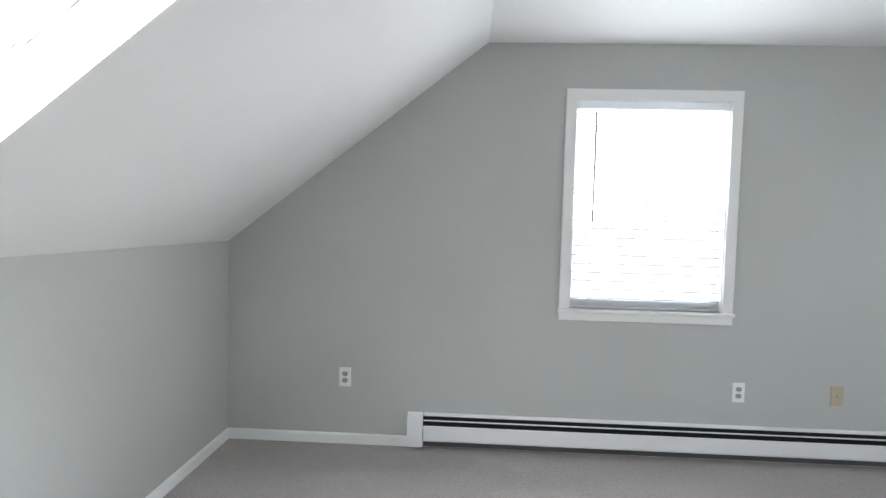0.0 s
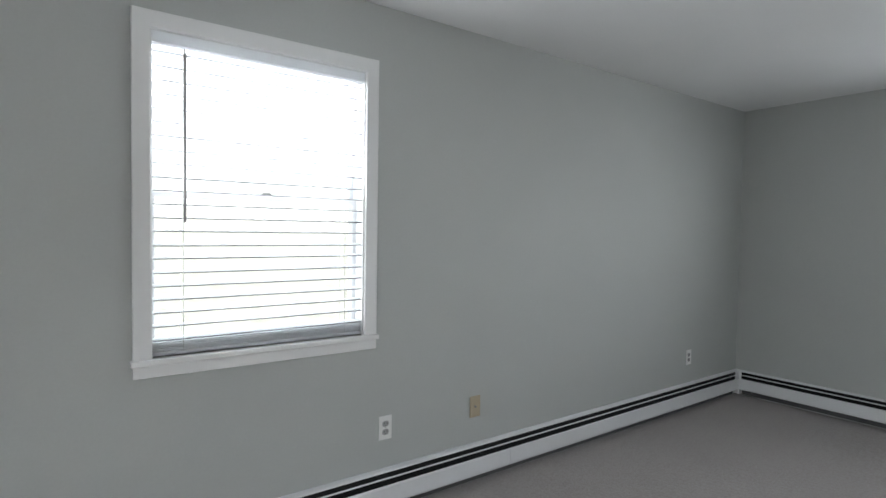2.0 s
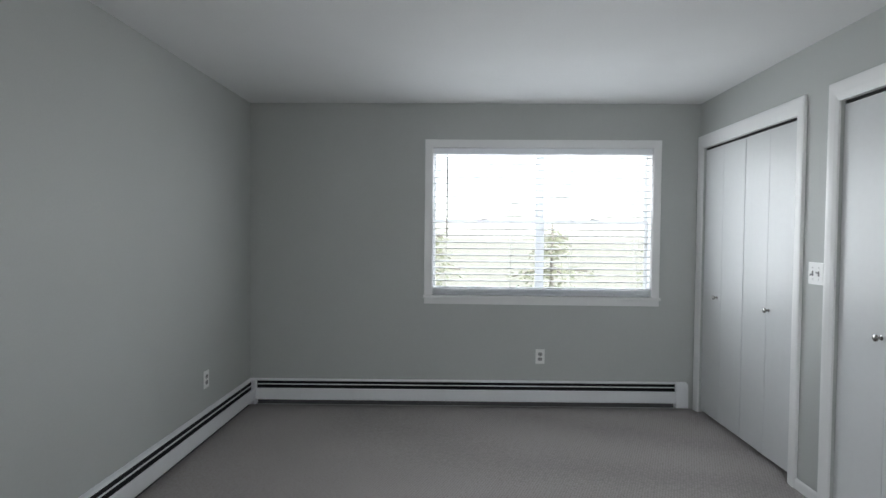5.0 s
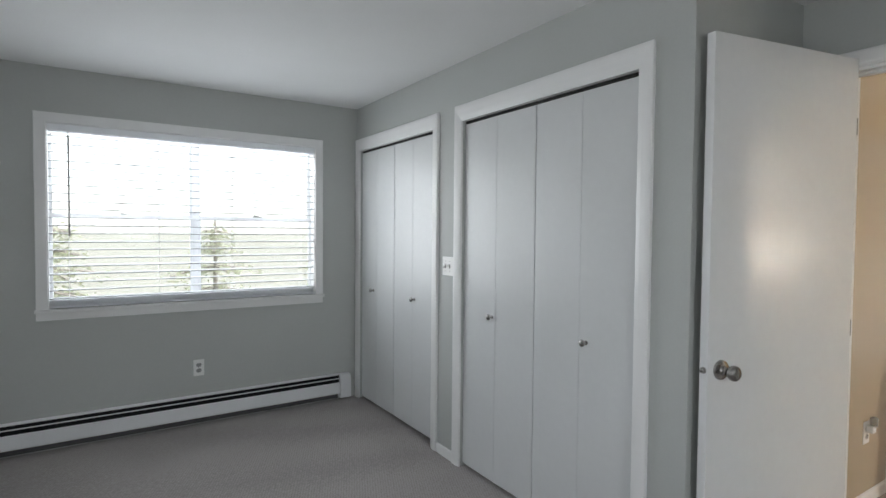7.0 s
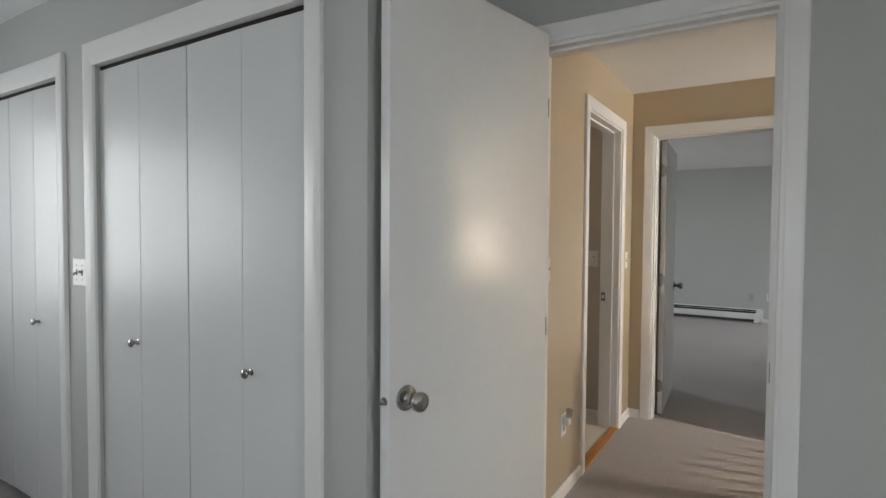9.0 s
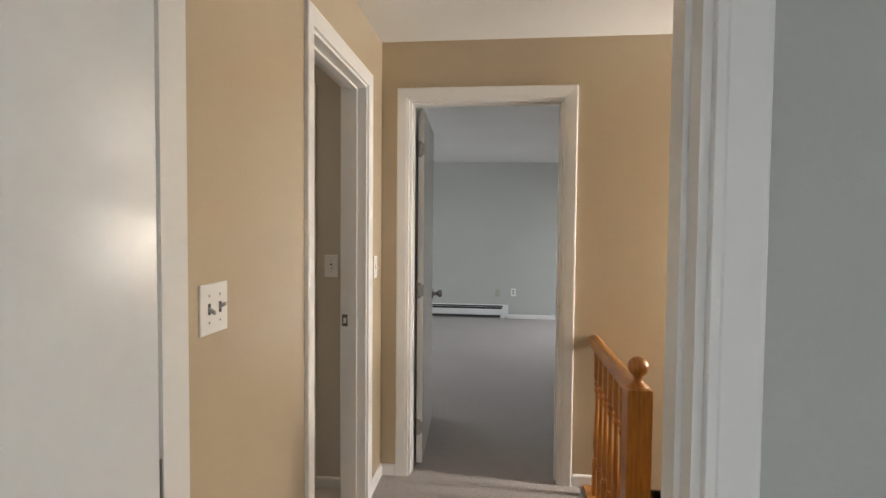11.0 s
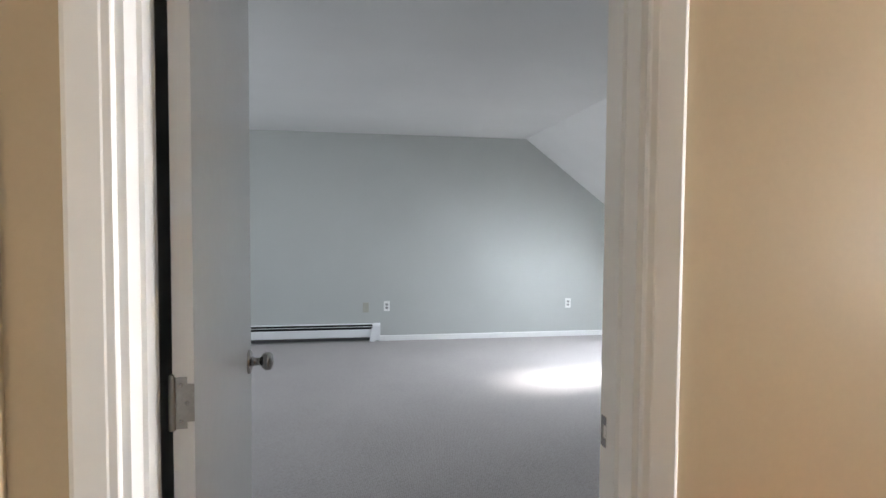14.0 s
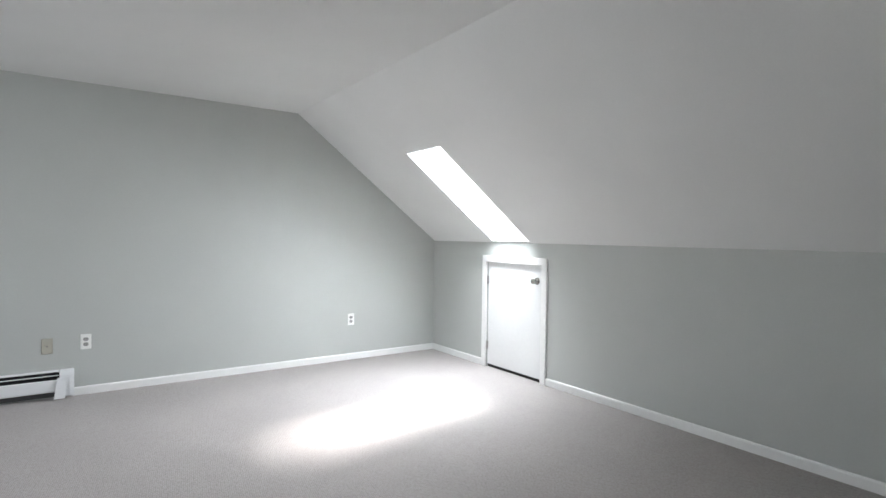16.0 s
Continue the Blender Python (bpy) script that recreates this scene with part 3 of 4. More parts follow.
# ---- baseboard heaters ----
def heater(label, length, m, caps=(True, True), loose=False):
    """A fin-tube baseboard heater along local x, its back on y = 0 and its face towards -y."""
    h = empty("baseboard_heater", label, "heater")
    h.matrix_world = m

    def pl(s, p, q):
        return Vector((s, -p, q))

    a, b = (0.094 if caps[0] else 0.0), length - (0.094 if caps[1] else 0.0)
    part("cover", extrude(bmesh.new(), [(0.0, 0.055), (0.0, 0.207), (0.026, 0.207), (0.034, 0.204), (0.037, 0.201), (0.037, 0.198),
                                        (0.0350, 0.198), (0.0350, 0.200), (0.030, 0.202), (0.003, 0.202), (0.003, 0.055)], a, b, pl), HEAT, h)
    part("damper", extrude(bmesh.new(), [(0.042, 0.1735), (0.049, 0.1718), (0.050, 0.1725), (0.050, 0.1758), (0.043, 0.1775)], a, b, pl), HEAT, h)
    part("fin_element", boxes((a - (0.004 if caps[0] else 0), b + (0.004 if caps[1] else 0), -0.034, -0.004, 0.060, 0.197)), FIN_SHADE, h, "heater fins, coloured near black for the shade inside")
    # dark strip added to paint the shade between front panel and floor
    part("under_shade", boxes((a, b, -0.018, -0.0035, 0.012, 0.060)), UNDER_SHADE, h, "dark strip painting the shade under the front panel")
    n = max(1, round(length / 2.4))
    for i in range(n):
        x0, x1 = a + (b - a) * i / n + (0.001 if i else 0), a + (b - a) * (i + 1) / n - (0.001 if i < n - 1 else 0)
        part("front_panel", extrude(bmesh.new(), [(0.050, 0.145), (0.058, 0.147), (0.0625, 0.142), (0.0625, 0.066), (0.058, 0.056), (0.050, 0.054),
                                                  (0.050, 0.057), (0.056, 0.059), (0.059, 0.067), (0.059, 0.140), (0.056, 0.143), (0.050, 0.142)], x0, x1, pl), HEAT, h)
    cap = [(0.0, 0.022), (0.0, 0.209), (0.032, 0.209), (0.050, 0.203), (0.062, 0.190), (0.068, 0.165), (0.068, 0.022)]
    for on, x0, x1 in ((caps[0], 0.0, 0.090), (caps[1], length - 0.090, length)):
        if not on:
            continue
        bm = extrude(bmesh.new(), cap, x0, x1, pl)
        bmesh.ops.bevel(bm, geom=bm.edges[:], offset=0.003, segments=2, affect="EDGES")
        part("end_cap", bm, HEAT, h, smooth=True)
        if loose and x0 > 0:
            bm = extrude(bmesh.new(), [(0.069, 0.160), (0.0715, 0.160), (0.088, 0.010), (0.0855, 0.010)], x0 - 0.012, x1 - 0.036, pl)
            for v in bm.verts:
                v.co.x -= 0.022 * (0.160 - v.co.z) / 0.15
            part("cover_flap", bm, HEAT, h, "loose sheet-metal flap hanging askew")
    return h


heater("long white enamelled baseboard heater under the narrow window", 5.033 + 0.172, pose(-0.172, NORTH, 0), (True, False))
heater("white enamelled baseboard heater under the wide window", 3.39 - 0.072, pose(EAST, 3.39, 0.0, 0, -0.43, -90), (False, True))
heater("white enamelled baseboard heater with a loose end cap", EAST - 1.388, pose(EAST, SOUTH_B, 0, 0, 0, 180), (False, True), loose=True)
corner = bmesh.new()
box(corner, 5.031, EAST, 3.388, NORTH, 0.020, 0.209, 0.004)
tagged(link("heater_corner_cover", corner, HEAT), "white metal corner cover joining two baseboard heaters", "heater")


# ---- doors ----
def knob_profile():
    return [(0.0355, 0.0), (0.0355, 0.003), (0.0335, 0.007), (0.026, 0.0095), (0.0175, 0.0105), (0.0125, 0.016), (0.0115, 0.030), (0.014, 0.036), (0.022, 0.041),
            (0.0265, 0.048), (0.0272, 0.056), (0.0255, 0.063), (0.020, 0.068), (0.011, 0.0705), (0.001, 0.071)]


def knob(thing, m, scale=1.0):
    bm = lathe(bmesh.new(), [(r * scale, z * scale) for r, z in knob_profile()], 28, m)
    return part("door_knob", bm, NICKEL, thing, "round satin nickel door knob", smooth=True)


def doorway(name, label, u0, u1, z1, depth, place, both=True):
    """Jambs, stops and casings of a doorway. place takes (u, across the wall from its front face, z); the wall lies at 0 to -depth."""
    d = empty(name, label, "door frame", kind="structure", at=place((u0 + u1) / 2, 0, 0))
    inv = Matrix.Translation(d.location).inverted()

    def p(u, h, z):
        return inv @ place(u, h, z)

    def bx(a, b, h0, h1, c, e, bevel=0.0):
        return box(bmesh.new(), a, b, h0, h1, c, e, bevel, lambda v: p(v.x, v.y, v.z))

    t = 0.016
    part("jamb", bx(u0, u0 + t, -depth, 0, 0, z1), TRIM, d)
    part("jamb", bx(u1 - t, u1, -depth, 0, 0, z1), TRIM, d)
    part("head_jamb", bx(u0 + t, u1 - t, -depth, 0, z1 - t, z1), TRIM, d)
    casing(d, u0 + 0.004, u1 - 0.004, 0, z1 - 0.004, p)
    if both:
        casing(d, u0 + 0.004, u1 - 0.004, 0, z1 - 0.004, lambda u, h, z: p(u, -depth - h, z))
    return d, p, bx


def stops(d, bx, u0, u1, z1, h0, h1):
    t = 0.016
    part("stop", bx(u0 + t, u0 + t + 0.008, h0, h1, 0, z1 - t), TRIM, d)
    part("stop", bx(u1 - t - 0.008, u1 - t, h0, h1, 0, z1 - t), TRIM, d)
    part("stop", bx(u0 + t + 0.008, u1 - t - 0.008, h0, h1, z1 - t - 0.010, z1 - t), TRIM, d)


def strike(d, m):
    bm = slab(-0.014, 0.014, -0.029, 0.029, 0, 0.002, [(-0.007, 0.007, -0.013, 0.013)], lambda u, v, w: m @ Vector((u, v, w)))
    part("strike_plate", bm, NICKEL, d, "metal strike plate")


def hinge(thing, m):
    """A butt hinge: leaf plate with rounded corners, screws and knuckle; local x across the leaf, z up."""
    bm = box(bmesh.new(), 0.004, 0.036, -0.0005, 0.0022, -0.045, 0.045, 0.0)
    ends = [e for e in bm.edges if abs(e.verts[0].co.x - 0.036) < 1e-4 and abs(e.verts[1].co.x - 0.036) < 1e-4 and abs(e.verts[0].co.y - e.verts[1].co.y) > 0.001]
    bmesh.ops.bevel(bm, geom=ends, offset=0.012, segments=4, affect="EDGES")
    lathe(bm, [(0.006, -0.046), (0.006, 0.046)], 12, Matrix.Translation((0, 0.003, 0)))
    lathe(bm, [(0.0045, 0.046), (0.0045, 0.050), (0.001, 0.052)], 10, Matrix.Translation((0, 0.003, 0)))
    for v in bm.verts:
        v.co = m @ v.co
    leaf = part("hinge", bm, STEEL, thing, "steel butt hinge")
    screws = bmesh.new()
    for x, z in ((0.014, 0.032), (0.024, 0.0), (0.014, -0.032)):
        lathe(screws, [(0.0035, 0.0022), (0.003, 0.003)], 10, m @ Matrix.Translation((x, 0, z)) @ pose(0, 0, 0, -90))
    part("screw", screws, NICKEL, leaf)


def slab_door(label, width, height, m, swing, latch=True, knobs=(1, -1), knob_z=0.91, hinges=(0.22, 1.008, 1.807), gap=0.012, thick=0.035, swing_knob=0.0, round_latch=False):
    """A flush door leaf, its hinge edge on local x = 0, its free edge at x = width, its faces at y = 0 and -thick."""
    d = empty("door", label, "door")
    d.matrix_world = m
    part("leaf", boxes((0.0, width, -thick, 0.0, gap, gap + height), bevel=0.0015), DOOR, d)
    for k in knobs:
        size = abs(swing_knob) if swing_knob * k < 0 else 1.0
        rot = pose(width - 0.062, 0.0 if k > 0 else -thick, knob_z, -90 if k > 0 else 90)
        knob(d, rot, size)
    if latch:
        bm = boxes((width - 0.001, width + 0.0012, -thick / 2 - 0.0125, -thick / 2 + 0.0125, knob_z - 0.029, knob_z + 0.029))
        if round_latch:
            bm.free()
            bm = lathe(bmesh.new(), [(0.0125, -0.001), (0.0125, 0.0015), (0.0105, 0.0025), (0.0105, 0.001)], 20, pose(width, -thick / 2, knob_z, 0, 90, 0))
        part("latch_plate", bm, STEEL, d)
        part("latch", lathe(bmesh.new(), [(0.009, 0.0), (0.0085, 0.011), (0.006, 0.013)], 16, pose(width, -thick / 2, knob_z, 0, 90, 0)), NICKEL, d, smooth=True)
    for z in hinges:
        hinge(d, Matrix.Translation((-0.001, 0, z)) @ (pose(0, 0, 0, 0, 0, -90) @ Matrix.Diagonal((1, -1, 1, 1)) if swing > 0 else Matrix.Translation((0, -thick, 0)) @ pose(0, 0, 0, 0, 0, 90)))
    return d


da, p, bx = doorway("door_frame_1", "white door frame with moulded casing, bedroom doorway", *DOOR_A, HEAD, 0.12, lambda u, h, z: Vector((u, ENTRY + h, z)))
stops(da, bx, *DOOR_A, HEAD, -0.075, -0.040)
strike(da, Matrix.Translation(p(DOOR_A[0] + 0.016, -0.018, 0.93)) @ pose(0, 0, 0, 90, 0, 90))
db, p, bx = doorway("door_frame_2", "white door frame with moulded casing at the hall end", *DOOR_B, HEAD, 0.12, lambda u, h, z: Vector((u, HALL_S + h, z)))
stops(db, bx, *DOOR_B, HEAD, -0.080, -0.045)
strike(db, Matrix.Translation(p(DOOR_B[0] + 0.016, -0.100, 0.93)) @ pose(0, 0, 0, 90, 0, 90))
dc, p, bx = doorway("door_frame_3", "white door frame with moulded casing, bathroom doorway", *BATH, HEAD, 0.12, lambda u, h, z: Vector((HALL_E - h, u, z)))
stops(dc, bx, *BATH, HEAD, -0.080, -0.045)
strike(dc, Matrix.Translation(p(BATH[0] + 0.016, -0.105, 0.91)) @ pose(0, 0, 0, 90, 0, 180))
de, p, bx = doorway("door_frame_4", "white painted frame of the bathroom closet", 2.515, 3.125, HEAD - 0.02, 0.10, lambda u, h, z: Vector((u, -2.745 + h, z)), both=False)

DA = math.degrees(math.atan2(0.758, 0.146))
slab_door("white flush bedroom door standing open against the return wall", 0.766, 2.060, pose(1.969, ENTRY + 0.020, 0, 0, 0, DA), -1, swing_knob=0.5, knob_z=0.900, round_latch=True)
slab_door("white flush door standing open into the far room", 0.735, 2.012, pose(1.978, ROOM_B - 0.020, 0, 0, 0, DB_ANGLE), 1, swing_knob=-0.6)
slab_door("white flush closet door, shut, in the bathroom", 0.563, 1.985, pose(2.542, -2.747, 0), 1, latch=False, knobs=(1,), hinges=())
acc = slab_door("white painted access door in the knee wall, shut", 0.708, 0.970, pose(WEST_B - 0.039, -7.304, 0, 0, 0, 90), 1, latch=False, knobs=(), hinges=(), gap=0.028)
knob(acc, pose(0.650, -0.035, 0.865, 90), 0.9)
part("latch_plate", boxes((0.707, 0.7125, -0.0365, -0.015, 0.835, 0.895)), NICKEL, acc)
for z in (0.205, 0.83):
    bm = lathe(bmesh.new(), [(0.006, -0.04), (0.006, 0.04)], 12, Matrix.Translation((-0.006, -0.040, z)))
    box(bm, -0.008, 0.012, -0.0385, -0.0355, z - 0.038, z + 0.038)
    part("hinge", bm, STEEL, acc, "steel butt hinge")
df = empty("access_frame", "white painted casing round the knee-wall door", "door frame", kind="structure", at=(WEST_B, -7.0, 0))
casing(df, *ACCESS[:2], 0.0, ACCESS[3], lambda u, h, z: Vector((h, u + 7.0, z)), FLAT_PROFILE)
# black backing and strip added to paint the shade in the door's gaps
part("backing", boxes((-0.10, -0.06, ACCESS[0] + 7.0, ACCESS[1] + 7.0, 0.0, ACCESS[3])), GAP_SHADE, df)
part("shade_strip", boxes((-0.055, -0.010, ACCESS[0] + 7.012, ACCESS[1] + 6.988, 0.001, 0.026)), GAP_SHADE, df, "dark strip painting the shade in the gap under the door")


# ---- closets ----
def bifold(label, u0, u1, knobs, low=0.024, pull=(0.92, 0.92)):
    c = empty("bifold_door", label, "closet door", group="bifold closet doors", at=((u0 + u1) / 2, -0.045, 0))
    n, w = 4, (u1 - u0 - 0.006)
    for i in range(n):
        a = u0 + 0.003 + w * i / n + (0.0026 if i == 2 else 0.0006)
        b = u0 + 0.003 + w * (i + 1) / n - (0.0026 if i == 1 else 0.0006)
        skew = (0.004, -0.004)[i % 2]
        bm = box(bmesh.new(), a, b, -0.042, -0.014, low, 1.993, 0.002)
        for v in bm.verts:
            f = (v.co.x - a) / (b - a)
            v.co.y += skew * (f if i % 2 == 0 else -(1 - f)) if i % 2 == 0 else 0.004 * (1 - f)
            v.co -= c.location
        leaf = part("panel", bm, CLOSET, c)
    # track coloured near black to paint the shaded gap over the panels
    part("track", slab(u0, u1, 1.999, 2.018, -0.05, -0.02, [], lambda u, v, t: Vector((u, t, v)) - c.location), GAP_SHADE, c, "overhead track, coloured black for the shaded gap above the doors")
    for x, z in zip(knobs, pull):
        bm = lathe(bmesh.new(), [(0.011, 0.0), (0.011, 0.002), (0.0065, 0.004), (0.006, 0.014), (0.011, 0.019), (0.0155, 0.024), (0.0155, 0.029), (0.011, 0.033), (0.001, 0.034)],
                   20, Matrix.Translation(Vector((x, -0.012, z)) - c.location) @ pose(0, 0, 0, -90))
        part("pull_knob", bm, NICKEL, c, "small round nickel pull", smooth=True)
    fr = empty("closet_frame", "white moulded casing round a closet opening", "door frame", kind="structure", at=((u0 + u1) / 2, 0, 0))
    casing(fr, u0, u1, 0.0, 2.012,  lambda u, h, z: Vector((u, h, z)) - fr.location, WIDE_PROFILE, tall=1.38)
    part("head_jamb", boxes((u0 - fr.location.x, u1 - fr.location.x, -0.099, 0.0, 2.012, HEAD)), TRIM, fr)
    return c


bifold("white flush bifold closet doors, shut, beside the window wall", *CLOSETS[0], (4.175, 4.808), 0.046)
bifold("white flush bifold closet doors, shut, beside the bedroom door", *CLOSETS[1], (2.669, 3.332), 0.024, (0.90, 0.92))


# ---- outlets and switches ----
def face(m, label, mat=None, w=0.070, h=0.114, name="outlet_plate", category="outlet"):
    o = empty(name, label, category)
    o.matrix_world = m
    part("plate", box(bmesh.new(), -w / 2, w / 2, -0.0055, 0.0, -h / 2, h / 2, 0.003), mat or PLATE, o)
    return o


def outlet(m, label):
    o = face(m, label)
    for z in (0.0195, -0.0195):
        bm = lathe(bmesh.new(), [(0.0172, 0.0), (0.0172, 0.0022)], 24, Matrix.Translation((0, -0.0052, z)) @ pose(0, 0, 0, 90))
        for v in bm.verts:
            v.co.z = z + max(-0.0135, min(0.0135, v.co.z - z))
        r = part("receptacle", bm, FACE, o)
        s = boxes((-0.0085, -0.0055, -0.0082, -0.0070, z - 0.001, z + 0.008), (0.0055, 0.0085, -0.0082, -0.0070, z - 0.001, z + 0.0065))
        lathe(s, [(0.0028, 0.0), (0.0028, 0.0012)], 12, Matrix.Translation((0, -0.0070, z - 0.007)) @ pose(0, 0, 0, 90))
        part("slot", s, SLOT, r)
    part("screw", lathe(bmesh.new(), [(0.0032, 0.0), (0.0025, 0.001)], 12, pose(0, -0.0055, 0, 90)), STEEL, o)
    return o


def switch(m, label, gangs=1):
    w = 0.070 if gangs == 1 else 0.116
    o = face(m, label, w=w, name="light_switch", category="switch")
    for i in range(gangs):
        x = (i - (gangs - 1) / 2) * 0.046
        part("slot", boxes((x - 0.005, x + 0.005, -0.0062, -0.0054, -0.0125, 0.0125)), SLOT, o)
        bm = box(bmesh.new(), x - 0.0042, x + 0.0042, -0.020, -0.004, -0.004, 0.005, 0.0015)
        for v in bm.verts:
            v.co.z += (-0.0045 - v.co.y) * (0.55 if i == 0 else -0.45) * -1
        part("toggle", bm, PLATE if gangs == 1 else FACE, o)
        for z in (-0.030, 0.030):
            part("screw", lathe(bmesh.new(), [(0.003, 0.0), (0.0024, 0.001)], 12, pose(x, -0.0055, z, 90)), STEEL, o)
    return o


N_FACE, E_FACE, S_FACE, H_FACE = (lambda x, z: pose(x, NORTH, z)), (lambda y, z: pose(EAST, y, z, 0, 0, -90)), (lambda x, z: pose(x, SOUTH_B, z, 0, 0, 180)), (lambda y, z: pose(HALL_E, y, z, 0, 0, -90))
for x in (-0.553, 1.722, 4.360):
    outlet(N_FACE(x, 0.40), "white duplex outlet on the grey window wall")
outlet(E_FACE(1.188, 0.412), "white duplex outlet below the wide window")
for x in (1.315, -0.876):
    outlet(S_FACE(x, 0.40), "white duplex outlet on the far grey wall")
outlet(H_FACE(-1.507, 0.375), "white duplex outlet on the tan hall wall")
for m, where, mat in ((N_FACE(2.269, 0.402), "window wall", IVORY), (S_FACE(1.552, 0.388), "far wall", IVORY_OLD)):
    c = face(m, "ivory cable plate on the grey " + where, mat, name="cable_plate", category="wall plate")
    part("jack", lathe(bmesh.new(), [(0.006, 0.0), (0.006, 0.003), (0.004, 0.004), (0.0035, 0.009)], 14, pose(0, -0.0055, 0, 90)), STEEL, c, "small coax jack")
switch(pose(3.745, 0.0, 1.17, 0, 0, 180), "white double toggle switch between the closets", 2)
switch(H_FACE(-1.225, 1.178), "white double toggle switch on the tan hall wall", 2)
switch(H_FACE(-2.785, 1.160), "white toggle switch by the hall corner")
switch(pose(2.372, -2.745, 1.164, 0, 0, 180), "white toggle switch on the bathroom wall")
nl = empty("night_light", "clear plastic plug-in night light in the hall outlet", "night light", at=(HALL_E - 0.008, -1.507, 0.398))
part("plug_body", box(bmesh.new(), -0.030, 0.0, -0.020, 0.020, -0.018, 0.020, 0.004), PLATE, nl)
bm = lathe(bmesh.new(), [(0.008, 0.0), (0.015, 0.005), (0.017, 0.022), (0.017, 0.044), (0.013, 0.051), (0.002, 0.053)], 20, pose(-0.026, 0, 0.012))
part("shade", bm, CLEAR, nl, "clear plastic shade", smooth=True)

hook = empty("ceiling_hook", "small dark metal hook in the hall ceiling", "hook", at=(1.486, -1.783, CEILING))
part("base", lathe(bmesh.new(), [(0.009, -0.003), (0.012, -0.001), (0.012, 0.0)], 16), STEEL, hook)
bm = bmesh.new()
turns = [Vector((0.005 * math.sin(a), 0.0, -0.008 - 0.005 * math.cos(a))) for a in [math.pi - i * 0.5 for i in range(9)]]
for a, b in zip([Vector((0, 0, -0.002)), *turns], turns):
    tube(bm, a, b, 0.0016, 6)
part("hook_wire", bm, STEEL, hook)

# ---- stair and railing ----
RAIL_X = 1.012
rail = empty("stair_railing", "honey oak railing with turned balusters and ball-topped newel", "railing", at=(RAIL_X, -2.0, 0))
prof = [(-0.022, 0.750), (-0.024, 0.760), (-0.028, 0.772), (-0.029, 0.786), (-0.025, 0.798), (-0.016, 0.806), (-0.006, 0.810), (0.006, 0.810), (0.016, 0.806),
        (0.025, 0.798), (0.029, 0.786), (0.028, 0.772), (0.024, 0.760), (0.022, 0.750)]
part("handrail", extrude(bmesh.new(), prof, HALL_S + 2.0, -2.085 + 2.0, lambda s, a, q: Vector((a, s, q))), OAK, rail, smooth=True)
post = box(bmesh.new(), -0.044, 0.044, -0.089, -0.001, -0.20, 0.800, 0.004)
newel = part("newel_post", post, OAK, rail)
ball = [(0.038, 0.798), (0.040, 0.803), (0.035, 0.810), (0.021, 0.817), (0.0155, 0.826), (0.0155, 0.834), (0.019, 0.842), (0.0225, 0.846)]
ball += [(0.0365 * math.sin(a), 0.874 - 0.0365 * math.cos(a)) for a in [0.70 + i * (math.pi - 0.72) / 12 for i in range(13)]]
part("ball_finial", lathe(bmesh.new(), ball, 32, pose(0, -0.045, 0)), OAK, newel, smooth=True)
turn = [(0.010, 0.185), (0.0165, 0.190), (0.0165, 0.198), (0.011, 0.204), (0.0135, 0.222), (0.0165, 0.260), (0.0155, 0.310), (0.0115, 0.400), (0.0095, 0.480), (0.0105, 0.535),
        (0.0155, 0.548), (0.0165, 0.556), (0.0125, 0.563), (0.0115, 0.570), (0.0165, 0.578), (0.0165, 0.590), (0.012, 0.597), (0.0155, 0.606), (0.016, 0.614)]
for i in range(7):
    y = -2.832 + i * 0.1145 + 2.0
    bm = box(bmesh.new(), -0.017, 0.017, y - 0.017, y + 0.017, 0.612, 0.745, 0.002)
    box(bm, -0.017, 0.017, y - 0.017, y + 0.017, 0.0, 0.188, 0.002)
    lathe(bm, turn, 16, pose(0, y, 0))
    part("baluster", bm, OAK, rail, smooth=True)
structure("landing_nosing", boxes((0.945, 1.060, HALL_S, -2.02, 0.0, 0.012), bevel=0.004), OAK, "oak landing edge under the balusters", "trim")
stair = empty("staircase", "carpeted staircase going down beside the hall", "stairs", kind="structure", at=(0.955, -1.46, 0))
for i in range(9):
    part("step", boxes((-0.25 * (i + 1) - 0.02, -0.25 * i, -0.56, 0.49, -0.19 * (i + 1) - 0.19, -0.19 * (i + 1)), bevel=0.012), CARPET, stair)

# ---- outside ----
structure("ground", boxes((-600, 600, -600, 600, -3.4, -3.1)), GRASS, "pale lawn around the house", "ground")


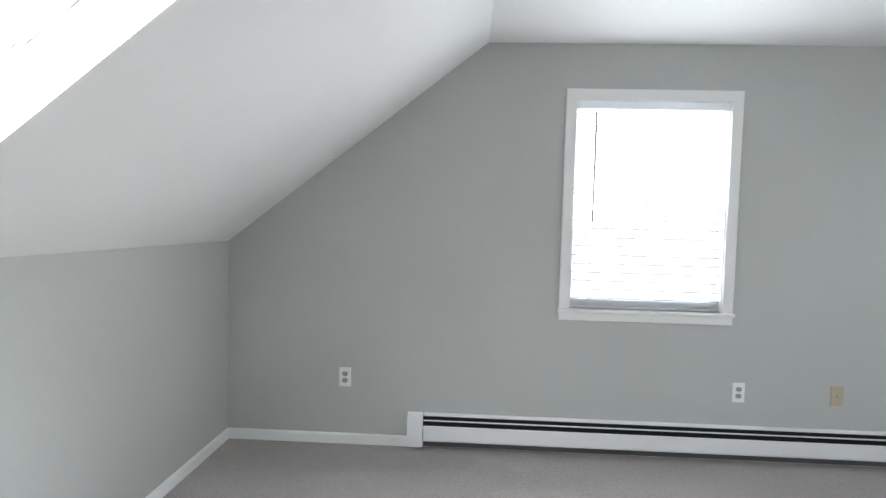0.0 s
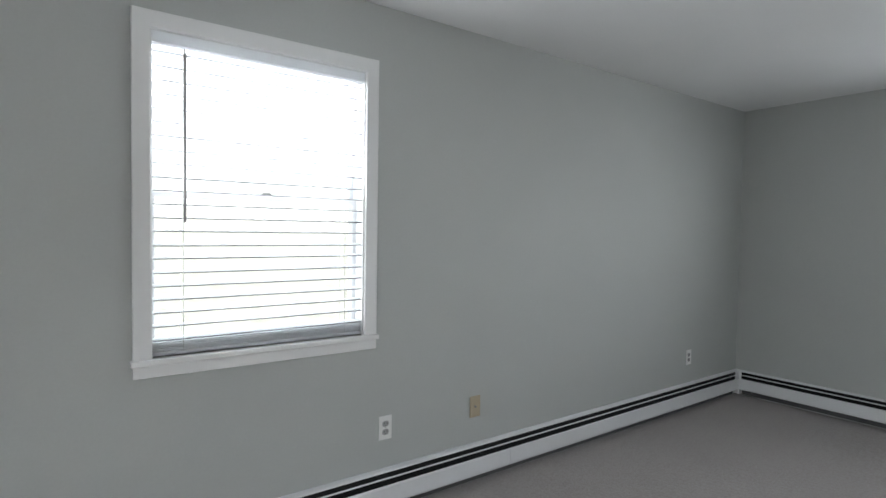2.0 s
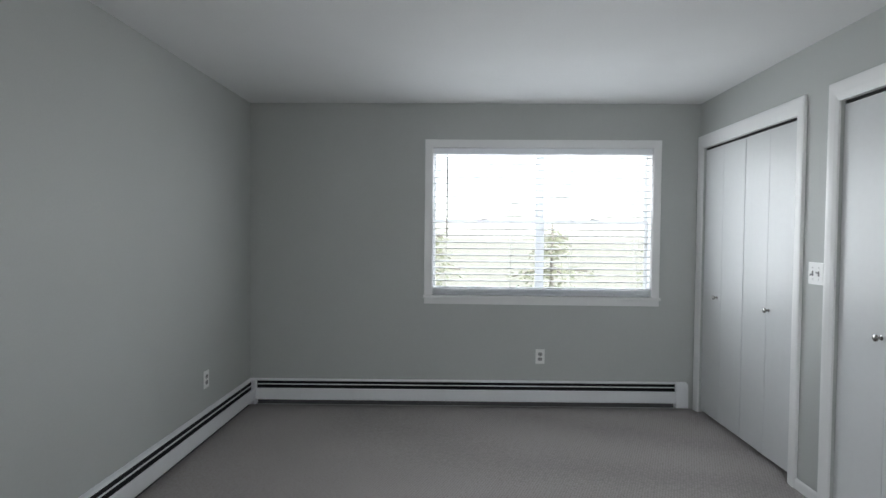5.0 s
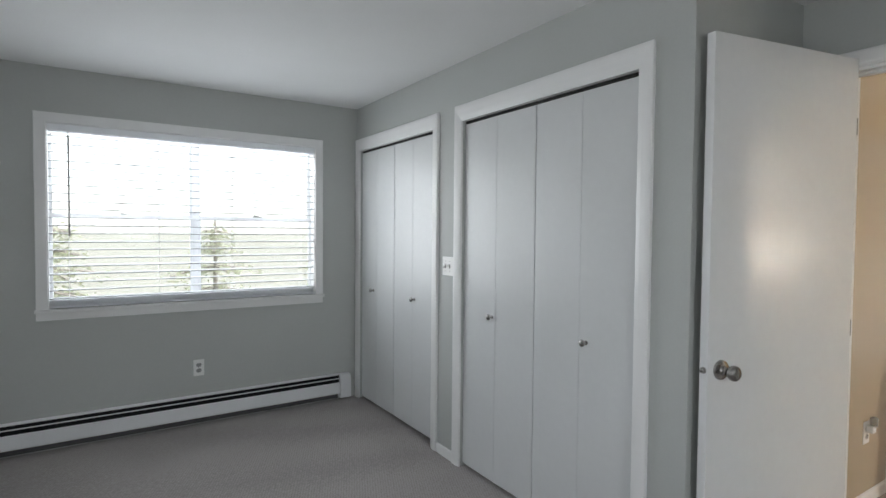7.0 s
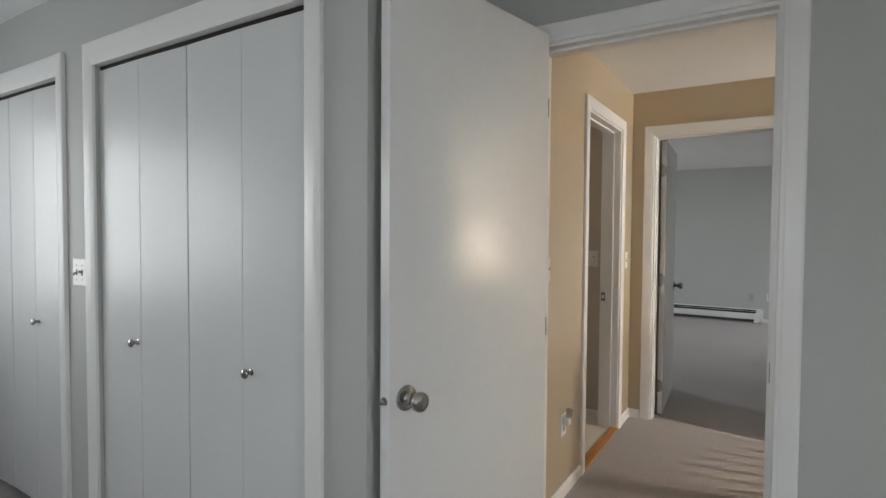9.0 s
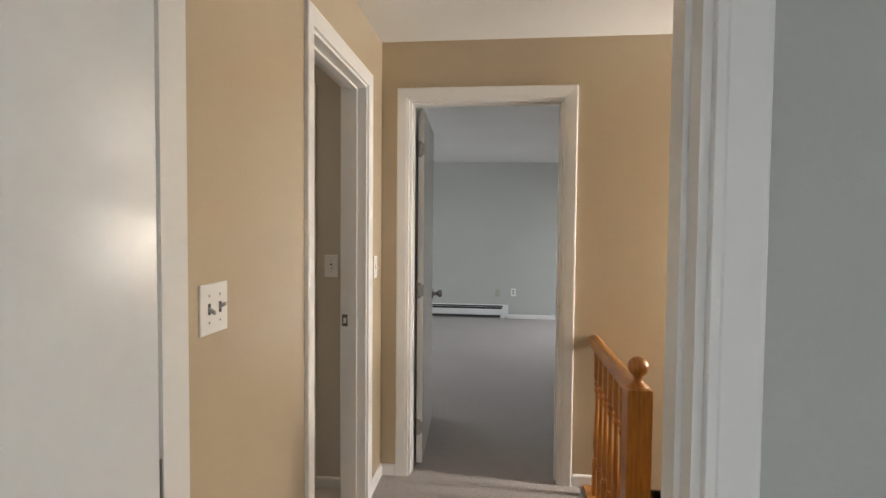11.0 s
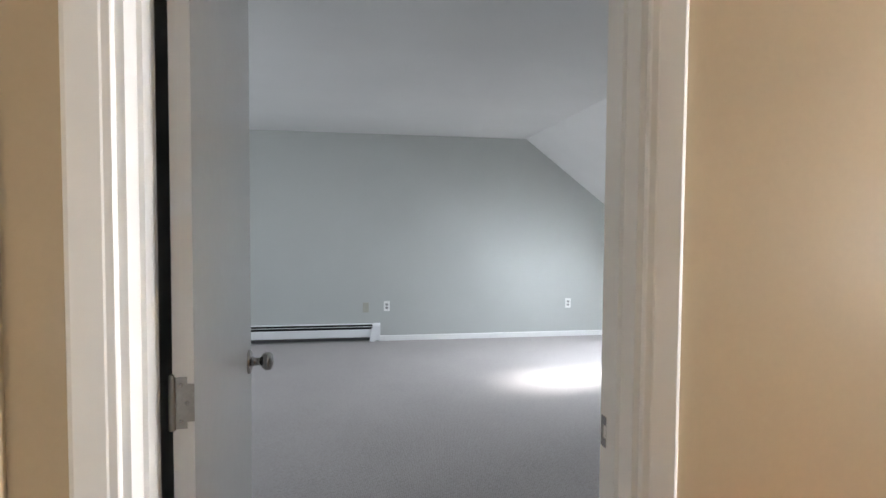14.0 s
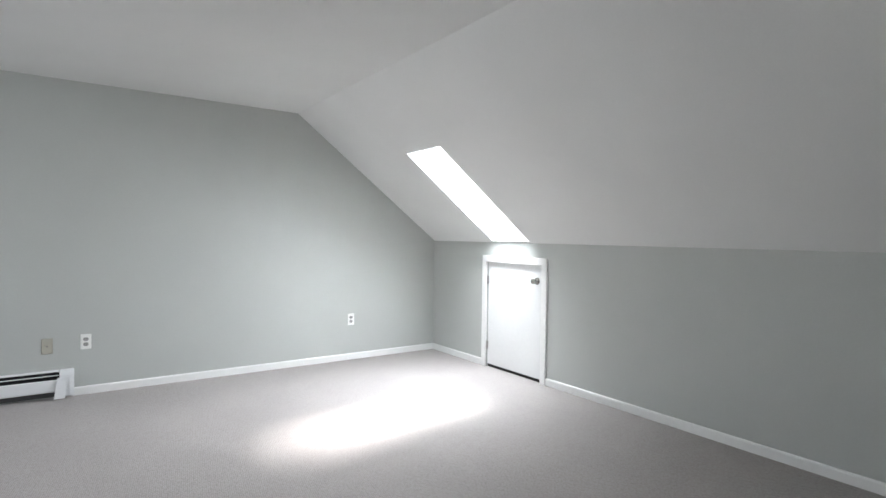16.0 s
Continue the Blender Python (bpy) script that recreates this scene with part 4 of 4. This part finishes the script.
def tree(label, x, y, height, spread, seed):
    """A conifer: tapered trunk, whorls of drooping limbs, and a crown of many small sprays."""
    rnd = random.Random(seed)
    t = empty("conifer", label, "tree", at=(x, y, -3.1))
    part("trunk", lathe(bmesh.new(), [(0.11 * (1 - f) + 0.015, height * f) for f in (0, 0.1, 0.25, 0.5, 0.75, 1.0)], 10), BARK, t)
    limbs, verts, faces = bmesh.new(), [], []
    z = height * 0.12
    while z < height * 0.97:
        reach = spread * (1 - z / height) ** 0.8 * rnd.uniform(0.75, 1.15) + 0.15
        turn0 = rnd.uniform(0, 6.28)
        for i in range(6):
            a = turn0 + i * 1.047 + rnd.uniform(-0.35, 0.35)
            r = reach * rnd.uniform(0.7, 1.1)
            tip = Vector((r * math.cos(a), r * math.sin(a), z - r * rnd.uniform(0.05, 0.25)))
            tube(limbs, (0, 0, z), tip, 0.022, 5)
            for k in range(int(46 * r) + 14):
                f = rnd.uniform(0.15, 1.05)
                c = Vector((0, 0, z)).lerp(tip, f) + Vector((rnd.gauss(0, 0.13), rnd.gauss(0, 0.13), rnd.gauss(-0.05, 0.08)))
                d = Vector((math.cos(a + rnd.gauss(0, 0.7)), math.sin(a + rnd.gauss(0, 0.7)), rnd.uniform(-0.6, 0.15))) * rnd.uniform(0.07, 0.16)
                s = d.cross(Vector((rnd.gauss(0, 1), rnd.gauss(0, 1), rnd.gauss(0, 1)))).normalized() * rnd.uniform(0.014, 0.034)
                b0 = len(verts)
                verts.extend((c - d * 0.5, c + s, c + d * 0.6, c - s))
                faces.append((b0, b0 + 1, b0 + 2, b0 + 3))
        z += rnd.uniform(0.32, 0.5)
    part("limbs", limbs, BARK, t)["kind"] = "stuff"
    me = bpy.data.meshes.new("crown")
    me.from_pydata([tuple(v) for v in verts], [], faces)
    me.materials.append(LEAF)
    c = new("crown", me)
    c.parent = t
    c["kind"] = "stuff"
    return t


tree("tall green conifer outside the wide window", 13.0, 2.5, 4.8, 2.1, 3)
tree("green conifer outside the wide window, part hidden", 13.4, -0.35, 4.8, 2.0, 5)
tree("green conifer at the edge of the lawn", 13.0, -2.8, 4.6, 1.8, 8)
tree("slender green conifer among others", 15.0, 7.2, 4.8, 1.6, 11)
